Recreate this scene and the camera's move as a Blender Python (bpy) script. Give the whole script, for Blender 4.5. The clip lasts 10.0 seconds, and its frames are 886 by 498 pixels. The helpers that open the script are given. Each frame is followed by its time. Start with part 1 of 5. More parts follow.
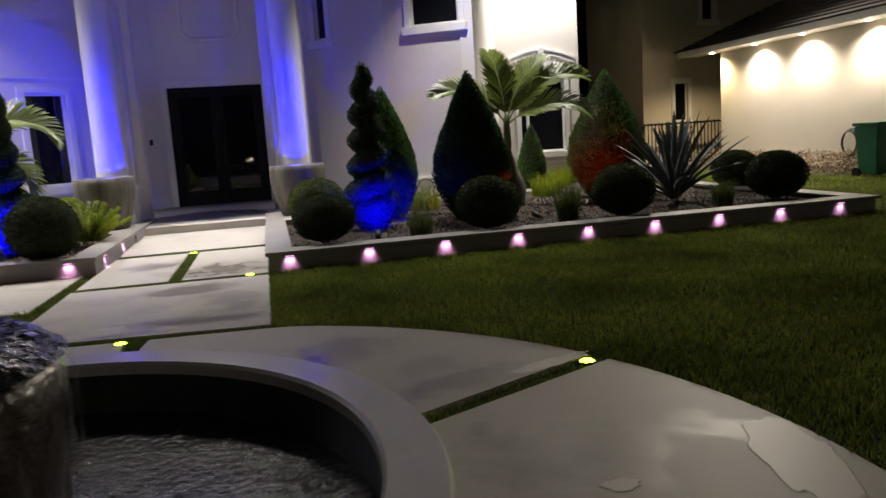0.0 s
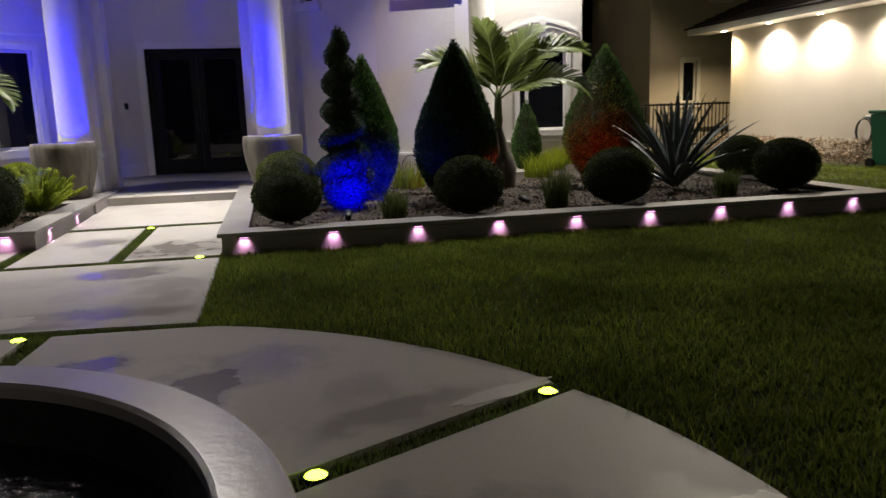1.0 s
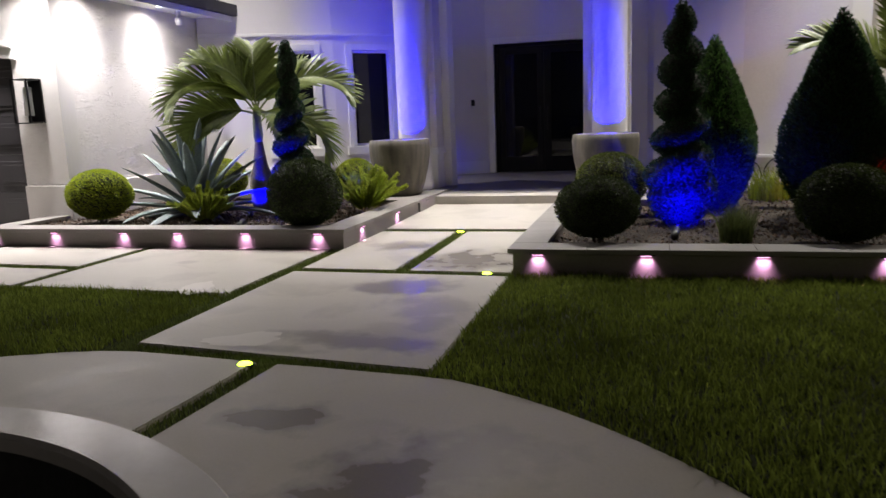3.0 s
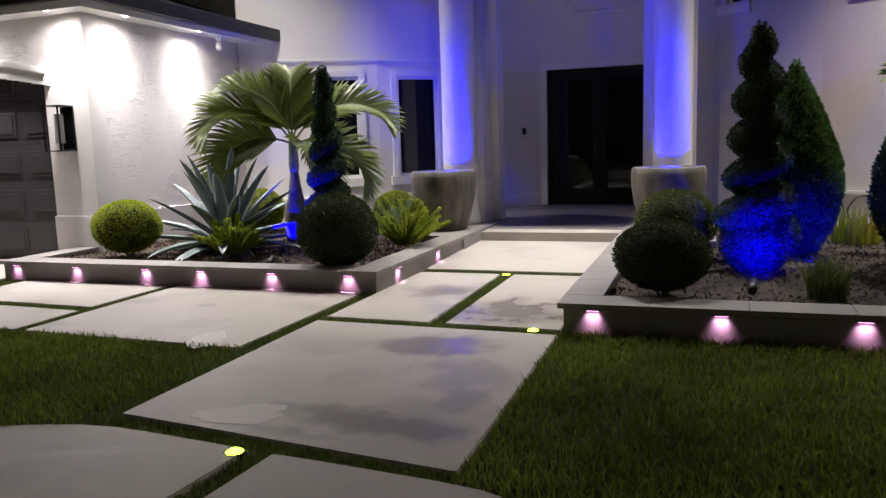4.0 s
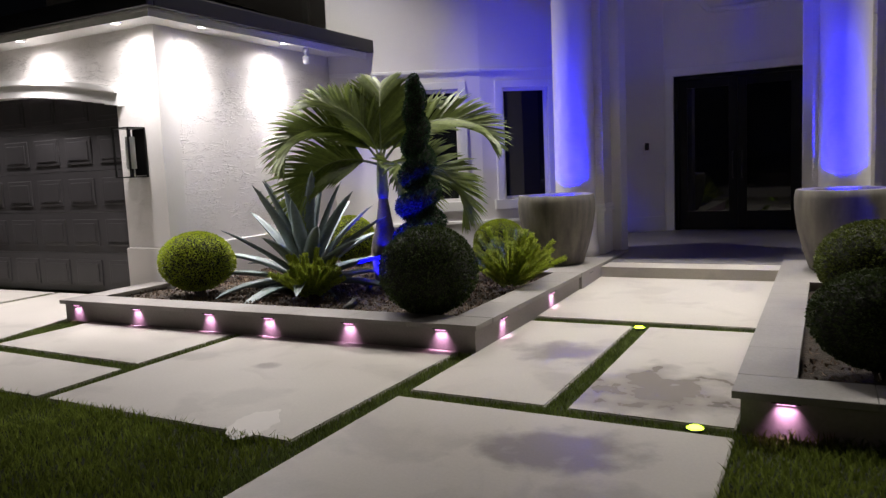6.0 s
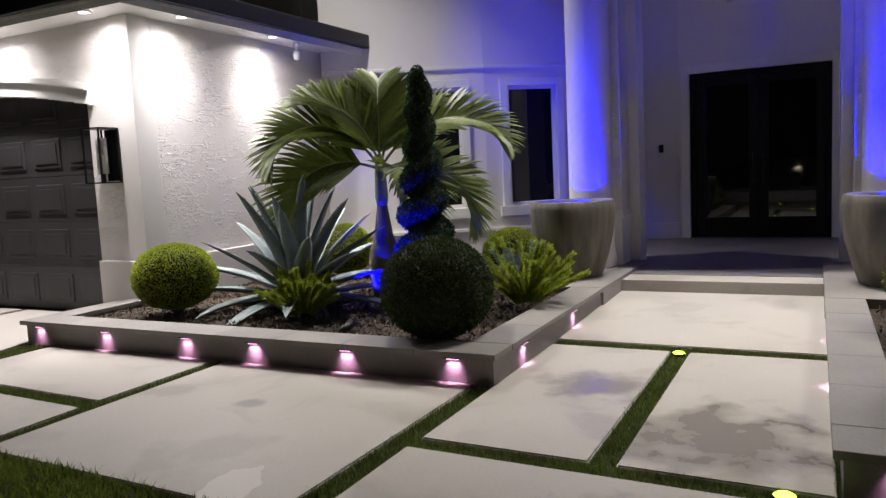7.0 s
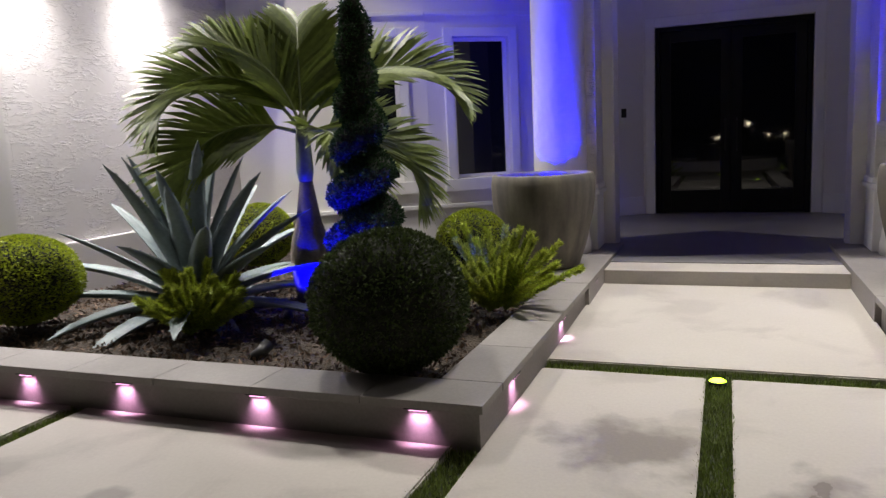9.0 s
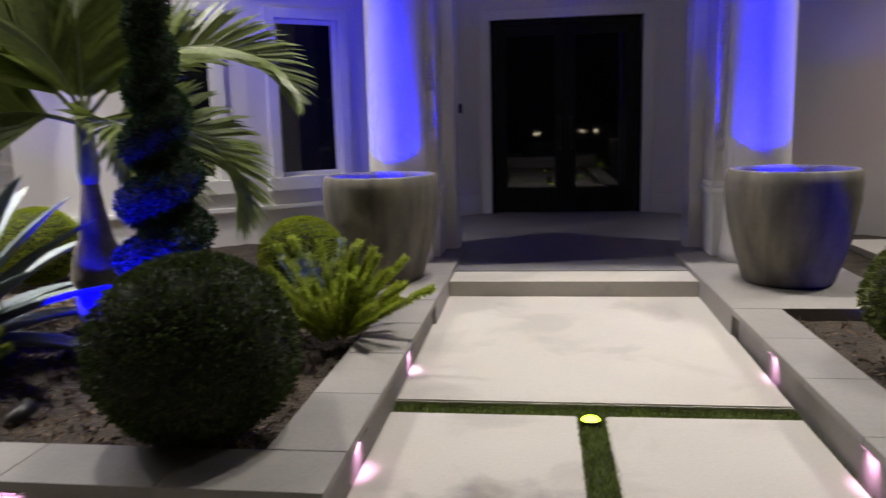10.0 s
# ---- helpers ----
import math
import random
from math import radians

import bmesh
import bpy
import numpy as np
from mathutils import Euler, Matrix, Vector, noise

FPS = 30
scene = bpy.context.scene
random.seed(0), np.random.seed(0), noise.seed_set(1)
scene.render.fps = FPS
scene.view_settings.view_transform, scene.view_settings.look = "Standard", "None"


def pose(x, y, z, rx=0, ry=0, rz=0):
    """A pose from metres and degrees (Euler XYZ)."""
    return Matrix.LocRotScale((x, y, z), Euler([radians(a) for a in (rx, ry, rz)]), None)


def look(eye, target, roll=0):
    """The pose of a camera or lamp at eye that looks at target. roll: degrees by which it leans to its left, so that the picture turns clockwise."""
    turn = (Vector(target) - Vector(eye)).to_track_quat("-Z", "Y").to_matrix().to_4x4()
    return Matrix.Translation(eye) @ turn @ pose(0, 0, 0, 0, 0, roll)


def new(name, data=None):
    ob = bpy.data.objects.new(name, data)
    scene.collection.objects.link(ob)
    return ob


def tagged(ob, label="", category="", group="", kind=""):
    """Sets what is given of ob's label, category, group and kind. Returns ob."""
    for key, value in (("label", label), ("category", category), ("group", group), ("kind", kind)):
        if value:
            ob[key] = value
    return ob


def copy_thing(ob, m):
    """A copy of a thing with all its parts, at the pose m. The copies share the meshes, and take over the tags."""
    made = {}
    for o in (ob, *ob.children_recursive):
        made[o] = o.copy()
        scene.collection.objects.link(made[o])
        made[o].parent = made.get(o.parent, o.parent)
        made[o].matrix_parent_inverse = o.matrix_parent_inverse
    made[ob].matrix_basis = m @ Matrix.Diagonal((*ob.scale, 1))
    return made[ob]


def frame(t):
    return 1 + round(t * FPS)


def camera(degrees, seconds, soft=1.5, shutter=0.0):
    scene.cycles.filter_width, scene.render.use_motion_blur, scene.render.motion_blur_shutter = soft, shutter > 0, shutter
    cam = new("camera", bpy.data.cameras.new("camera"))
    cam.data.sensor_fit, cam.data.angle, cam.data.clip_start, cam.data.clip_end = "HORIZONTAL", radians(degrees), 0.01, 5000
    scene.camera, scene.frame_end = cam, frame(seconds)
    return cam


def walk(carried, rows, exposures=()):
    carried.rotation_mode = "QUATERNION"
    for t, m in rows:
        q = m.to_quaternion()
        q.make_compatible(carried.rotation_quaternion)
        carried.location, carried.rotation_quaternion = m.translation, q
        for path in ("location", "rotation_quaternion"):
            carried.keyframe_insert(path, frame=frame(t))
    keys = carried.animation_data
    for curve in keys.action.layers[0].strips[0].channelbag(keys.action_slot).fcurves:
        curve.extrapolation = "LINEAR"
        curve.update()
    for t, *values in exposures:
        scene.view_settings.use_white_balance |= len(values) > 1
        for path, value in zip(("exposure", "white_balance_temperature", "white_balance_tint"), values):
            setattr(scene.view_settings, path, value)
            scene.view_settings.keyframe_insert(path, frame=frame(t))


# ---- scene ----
cam = camera(61.5, 10.0, soft=1.35, shutter=0.35)
PATH = [
    (0, (1.06, 0.621, 1.301), (1.493, 2.551, 1.003), -3.7),
    (0.5, (1.303, 0.958, 1.287), (1.815, 2.861, 0.947), -2.9),
    (1, (1.54, 1.288, 1.308), (1.959, 3.209, 0.94), -1.8),
    (1.5, (1.756, 1.659, 1.286), (2.039, 3.601, 0.902), -0.6),
    (2, (1.922, 1.994, 1.291), (1.93, 3.956, 0.904), -0.0),
    (2.5, (2.016, 2.362, 1.296), (1.686, 4.297, 0.916), -0.5),
    (2.7, (2.039, 2.476, 1.27), (1.613, 4.394, 0.901), -1.4),
    (4, (1.911, 3.414, 1.345), (1.252, 5.282, 1.07), -1.8),
    (4.5, (1.773, 3.848, 1.322), (1.063, 5.696, 1.037), -2.2),
    (5, (1.665, 4.159, 1.359), (0.871, 5.978, 1.115), -2.6),
    (5.5, (1.531, 4.452, 1.342), (0.668, 6.242, 1.113), -2.6),
    (6, (1.344, 4.745, 1.379), (0.43, 6.51, 1.161), -2.6),
    (7.5, (0.67, 5.733, 1.368), (-0.212, 7.516, 1.166), -2.9),
    (8, (0.486, 6.067, 1.409), (-0.373, 7.86, 1.192), -3.0),
    (8.5, (0.207, 6.398, 1.378), (-0.598, 8.211, 1.124), -3.0),
    (9, (0.017, 6.744, 1.341), (-0.689, 8.592, 1.048), -2.8),
    (9.5, (-0.14, 7.115, 1.365), (-0.727, 9.002, 1.057), -2.4),
    (10, (-0.238, 7.456, 1.376), (-0.497, 9.411, 1.044), -1.6),
]
walk(cam, [(t, look(eye, target, roll)) for t, eye, target, roll in PATH],
     [(0, 0.48), (2.7, 0.48), (4.0, 0.38), (5.5, 0.2), (8.0, 0.05), (10.0, 0.05)])

# ---- world and lamps ----
world = bpy.data.worlds.new("night")
scene.world = world
world.use_nodes = True
world.node_tree.nodes["Background"].inputs["Color"].default_value = (0.55, 0.6, 0.8, 1)
world.node_tree.nodes["Background"].inputs["Strength"].default_value = 0.0015


def spot(name, eye, target, watts, color=(1, 1, 1), cone=60, blend=0.6, radius=0.04):
    data = bpy.data.lights.new(name, "SPOT")
    data.energy, data.color, data.shadow_soft_size = watts, color, radius
    data.spot_size, data.spot_blend = radians(cone), blend
    ob = new(name, data)
    ob.matrix_world = look(eye, target)
    return ob


WHITE = (1.0, 0.95, 0.88)
BLUE = (0.0004, 0.0, 1.0)
# garage soffit downlights
GARAGE_LIGHTS = [(-9.1, 10.56), (-7.2, 10.56), (-5.55, 10.56), (-5.02, 11.3), (-5.02, 12.76)]
for gx, gy in GARAGE_LIGHTS:
    spot("soffit_lamp", (gx, gy, 3.07), (gx, gy, 0), 36, (1.0, 0.94, 0.93), 172, 0.6, 0.06)
    spot("soffit_lamp", (gx, gy, 3.07), (gx, gy, 0), 150, (1.0, 0.94, 0.93), 112, 1.0, 0.06)
    out = (0.0, -1.9) if gy < 11 else (1.9, -0.3)
    spot("soffit_lamp", (gx, gy, 3.07), (gx + out[0], gy + out[1], 0), 220, (1.0, 0.94, 0.95), 110, 1.0, 0.06)
# portico and upper-storey downlights
for gx, gy, ahead, watts, cone in [(-0.4, 12.92, 1.27, 850, 72), (0.5, 12.92, 1.27, 850, 72), (-4.3, 12.9, 0.9, 1000, 105), (4.6, 13.2, 0.7, 1250, 95)]:
    spot("eave_lamp", (gx, gy, 6.25), (gx * 0.9, gy - ahead, 0), watts, WHITE, cone, 1.0, 0.08)
spot("eave_lamp", (7.6, 17.3, 6.2), (7.6, 17.5, 0), 1350, (1.0, 0.95, 0.85), 120, 0.9, 0.08)
# blue lamps inside the two pots
for px, py in ((-1.44, 12.97), (1.5, 12.7)):
    spot("pot_lamp", (px, py, 0.74), (px, 13.56, 1.5), 480, BLUE, 60, 0.6, 0.015)
    spot("pot_lamp", (px, py - 0.09, 0.8), (px, py - 0.07, 3.2), 62, BLUE, 178, 0.1, 0.02)
# unseen floodlights added high on the neighbouring house and under the main eave, thrown towards the lawn and the plaza
spot("flood_lamp", (12.9, 18.2, 6.9), (6.4, 3.8, 0), 1900, (1.0, 0.9, 0.74), 70, 0.9, 0.6)
spot("flood_lamp", (-0.2, 13.0, 6.35), (0.3, 2.8, 0), 330, (1.0, 0.92, 0.84), 70, 0.9, 0.3)
# unseen fill lamp added far behind the plaza to lift the curb fronts
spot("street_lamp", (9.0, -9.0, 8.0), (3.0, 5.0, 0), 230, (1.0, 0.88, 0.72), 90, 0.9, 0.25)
# garden spotlights
GARDEN = [((-2.9, 11.25, 0.2), (-3.04, 11.72, 0.6), 190, BLUE), ((-2.5, 10.4, 0.2), (-2.24, 11.12, 0.62), 850, BLUE),
          ((2.3, 9.8, 0.2), (2.42, 10.7, 0.6), 420, BLUE), ((2.95, 10.75, 0.2), (2.8, 11.5, 0.5), 130, BLUE),
          ((3.0, 10.3, 0.2), (3.6, 10.6, 1.2), 12, BLUE),
          ((4.5, 10.25, 0.2), (4.15, 10.75, 0.5), 60, (1.0, 0.04, 0.01)), ((5.75, 11.2, 0.2), (6.4, 12.3, 1.0), 45, (1.0, 0.03, 0.01))]
for eye, target, watts, color in GARDEN:
    spot("garden_lamp", eye, target, watts, color, 70, 0.8, 0.03)
# neighbour's wall washers
for ny, watts in ((13.6, 300), (15.5, 300), (17.2, 260), (19.0, 230)):
    spot("wall_washer", (12.95, ny, 2.95), (13.15, ny, 0), watts, (1.0, 0.87, 0.7) if ny < 19 else (1.0, 0.76, 0.42), 150, 0.9, 0.05)


# ---- materials ----
def surf(name, base, rough=0.7, var=0.2, scale=2.0, fine=40.0, bump=0.15, metal=0.0, second=None, stretch=0.0, spec=0.5, depth=0.01, island=0.0, translucent=0.0):
    m = bpy.data.materials.new(name)
    m.use_nodes = True
    nt = m.node_tree
    n, l = nt.nodes, nt.links
    b = n["Principled BSDF"]
    b.inputs["Roughness"].default_value, b.inputs["Metallic"].default_value = rough, metal
    b.inputs["Specular IOR Level"].default_value = spec
    geo = n.new("ShaderNodeNewGeometry")
    big, small = n.new("ShaderNodeTexNoise"), n.new("ShaderNodeTexNoise")
    big.inputs["Scale"].default_value, small.inputs["Scale"].default_value = scale, fine
    big.inputs["Detail"].default_value, small.inputs["Detail"].default_value = 5, 4
    for t in (big, small):
        l.new(geo.outputs["Position"], t.inputs["Vector"])
    if stretch:
        streak = n.new("ShaderNodeMapping")
        streak.inputs["Scale"].default_value = (1, 1, stretch)
        l.new(geo.outputs["Position"], streak.inputs["Vector"])
        l.new(streak.outputs["Vector"], big.inputs["Vector"])
    ramp = n.new("ShaderNodeValToRGB")
    ramp.color_ramp.elements[0].position, ramp.color_ramp.elements[1].position = 0.35, 0.65
    dark = second or tuple(c * (1 - var) for c in base)
    ramp.color_ramp.elements[0].color, ramp.color_ramp.elements[1].color = (*dark, 1), (*base, 1)
    l.new(big.outputs["Fac"], ramp.inputs["Fac"])
    mix = n.new("ShaderNodeMix")
    mix.data_type, mix.blend_type = "RGBA", "OVERLAY"
    mix.inputs["Factor"].default_value = min(1, var * 1.5)
    l.new(ramp.outputs["Color"], mix.inputs["A"])
    l.new(small.outputs["Fac"], mix.inputs["B"])
    out = mix.outputs["Result"]
    if island:
        hsv, mr = n.new("ShaderNodeHueSaturation"), n.new("ShaderNodeMapRange")
        mr.inputs["To Min"].default_value, mr.inputs["To Max"].default_value = 1 - island, 1 + island
        l.new(geo.outputs["Random Per Island"], mr.inputs["Value"])
        l.new(mr.outputs["Result"], hsv.inputs["Value"])
        l.new(out, hsv.inputs["Color"])
        out = hsv.outputs["Color"]
    l.new(out, b.inputs["Base Color"])
    if bump:
        bp = n.new("ShaderNodeBump")
        bp.inputs["Strength"].default_value, bp.inputs["Distance"].default_value = bump, depth
        l.new(small.outputs["Fac"], bp.inputs["Height"])
        l.new(bp.outputs["Normal"], b.inputs["Normal"])
    if translucent:
        tr, ms = n.new("ShaderNodeBsdfTranslucent"), n.new("ShaderNodeMixShader")
        l.new(out, tr.inputs["Color"])
        ms.inputs["Fac"].default_value = translucent
        l.new(b.outputs["BSDF"], ms.inputs[1])
        l.new(tr.outputs["BSDF"], ms.inputs[2])
        l.new(ms.outputs["Shader"], n["Material Output"].inputs["Surface"])
    return m


def glow(name, color, strength):
    m = bpy.data.materials.new(name)
    m.use_nodes = True
    b = m.node_tree.nodes["Principled BSDF"]
    b.inputs["Base Color"].default_value = (*[min(1, c) for c in color], 1)
    b.inputs["Emission Color"].default_value = (*color, 1)
    b.inputs["Emission Strength"].default_value = strength
    return m


# damp stains on the slabs: centre, half sizes, turn in degrees, strength
STAINS = [(0.21, 8.06, 0.33, 0.24, 10, 0.85), (0.62, 7.45, 0.25, 0.3, 30, 0.5), (0.47, 9.15, 0.42, 0.42, 0, 0.9), (-0.36, 9.86, 0.27, 0.24, -20, 0.85),
          (-0.15, 9.25, 0.12, 0.1, 0, 0.4), (-2.24, 8.86, 0.09, 0.07, 0, 0.75), (-3.0, 8.9, 0.2, 0.1, 20, 0.5), (0.47, 5.46, 0.24, 0.14, 10, 0.95),
          (1.05, 4.95, 0.22, 0.36, -15, 1.0), (1.35, 5.2, 0.3, 0.25, 30, 0.6), (0.45, 6.62, 0.5, 0.13, -5, 0.8), (-0.2, 6.42, 0.35, 0.07, -6, 0.7),
          (0.7, 7.0, 0.16, 0.24, 10, 0.55), (2.0, 4.42, 0.4, 0.13, 20, 0.6), (2.2, 3.35, 0.35, 0.3, 0, 0.5), (-1.9, 8.2, 0.3, 0.16, 30, 0.3)]


def concrete_mat():
    m = surf("slab_concrete", (0.49, 0.46, 0.418), 0.6, 0.06, 1.1, 60, 0.12, depth=0.003, spec=0.22, second=(0.46, 0.43, 0.39))
    n, l = m.node_tree.nodes, m.node_tree.links
    b = n["Principled BSDF"]

    def maths(op, x, y):
        k = n.new("ShaderNodeMath")
        k.operation = op
        for i, v in enumerate((x, y)):
            if isinstance(v, (int, float)):
                k.inputs[i].default_value = v
            else:
                l.new(v, k.inputs[i])
        return k.outputs["Value"]

    geo = n.new("ShaderNodeNewGeometry")
    warp = n.new("ShaderNodeTexNoise")
    warp.inputs["Scale"].default_value, warp.inputs["Detail"].default_value = 4.5, 5
    l.new(geo.outputs["Position"], warp.inputs["Vector"])
    uneven = maths("MULTIPLY", maths("SUBTRACT", warp.outputs["Fac"], 0.5), 3.2)
    wet = None
    for cx, cy, ra, rb, turn, amount in STAINS:
        mp, ln, edge = n.new("ShaderNodeMapping"), n.new("ShaderNodeVectorMath"), n.new("ShaderNodeMapRange")
        mp.vector_type = "TEXTURE"
        mp.inputs["Location"].default_value = (cx, cy, 0)
        mp.inputs["Rotation"].default_value = (0, 0, radians(turn))
        mp.inputs["Scale"].default_value = (ra, rb, 1)
        l.new(geo.outputs["Position"], mp.inputs["Vector"])
        ln.operation = "LENGTH"
        l.new(mp.outputs["Vector"], ln.inputs[0])
        edge.inputs["From Min"].default_value, edge.inputs["From Max"].default_value = 1.4, 0.62
        edge.inputs["To Max"].default_value = amount
        l.new(maths("ADD", ln.outputs["Value"], uneven), edge.inputs["Value"])
        wet = edge.outputs["Result"] if wet is None else maths("MAXIMUM", wet, edge.outputs["Result"])
    # faint broad discolouring and pale mineral rings
    patch = n.new("ShaderNodeTexNoise")
    patch.inputs["Scale"].default_value, patch.inputs["Detail"].default_value, patch.inputs["Distortion"].default_value = 1.7, 8, 0.5
    l.new(geo.outputs["Position"], patch.inputs["Vector"])
    faint = n.new("ShaderNodeMapRange")
    faint.inputs["From Min"].default_value, faint.inputs["From Max"].default_value = 0.54, 0.64
    faint.inputs["To Max"].default_value = 0.32
    l.new(patch.outputs["Fac"], faint.inputs["Value"])
    wet = maths("MAXIMUM", wet, faint.outputs["Result"])
    old = b.inputs["Base Color"].links[0].from_socket
    mul = n.new("ShaderNodeMix")
    mul.data_type, mul.blend_type = "RGBA", "MULTIPLY"
    l.new(wet, mul.inputs["Factor"])
    l.new(old, mul.inputs["A"])
    mul.inputs["B"].default_value = (0.5, 0.475, 0.47, 1)
    l.new(mul.outputs["Result"], b.inputs["Base Color"])
    mr = n.new("ShaderNodeMapRange")
    mr.inputs["To Min"].default_value, mr.inputs["To Max"].default_value = 0.52, 0.24
    l.new(wet, mr.inputs["Value"])
    l.new(mr.outputs["Result"], b.inputs["Roughness"])
    return m


def trowel_mat(name, base, strength=0.6, size=1.0):
    """Skip-trowelled stucco: broken ridges over smoother plaster."""
    m = surf(name, base, 0.75, 0.08, 1.2, 30, 0)
    n, l = m.node_tree.nodes, m.node_tree.links
    b = n["Principled BSDF"]
    geo = n.new("ShaderNodeNewGeometry")
    outs = []
    for scale, detail, twist, lo, hi in (((5, 5, 17), 6, 1.6, 0.5, 0.62), ((1.6, 1.6, 2.2), 3, 0.3, 0.38, 0.6)):
        mp, t, r = n.new("ShaderNodeMapping"), n.new("ShaderNodeTexNoise"), n.new("ShaderNodeMapRange")
        mp.inputs["Scale"].default_value = tuple(v * size for v in scale)
        t.inputs["Scale"].default_value, t.inputs["Detail"].default_value, t.inputs["Distortion"].default_value = 1.5, detail, twist
        t.inputs["Roughness"].default_value = 0.62
        l.new(geo.outputs["Position"], mp.inputs["Vector"])
        l.new(mp.outputs["Vector"], t.inputs["Vector"])
        r.inputs["From Min"].default_value, r.inputs["From Max"].default_value = lo, hi
        l.new(t.outputs["Fac"], r.inputs["Value"])
        outs.append(r.outputs["Result"])
    mul, bp = n.new("ShaderNodeMath"), n.new("ShaderNodeBump")
    mul.operation = "MULTIPLY"
    for i in (0, 1):
        l.new(outs[i], mul.inputs[i])
    bp.inputs["Strength"].default_value, bp.inputs["Distance"].default_value = strength, 0.008
    l.new(mul.outputs["Value"], bp.inputs["Height"])
    l.new(bp.outputs["Normal"], b.inputs["Normal"])
    return m


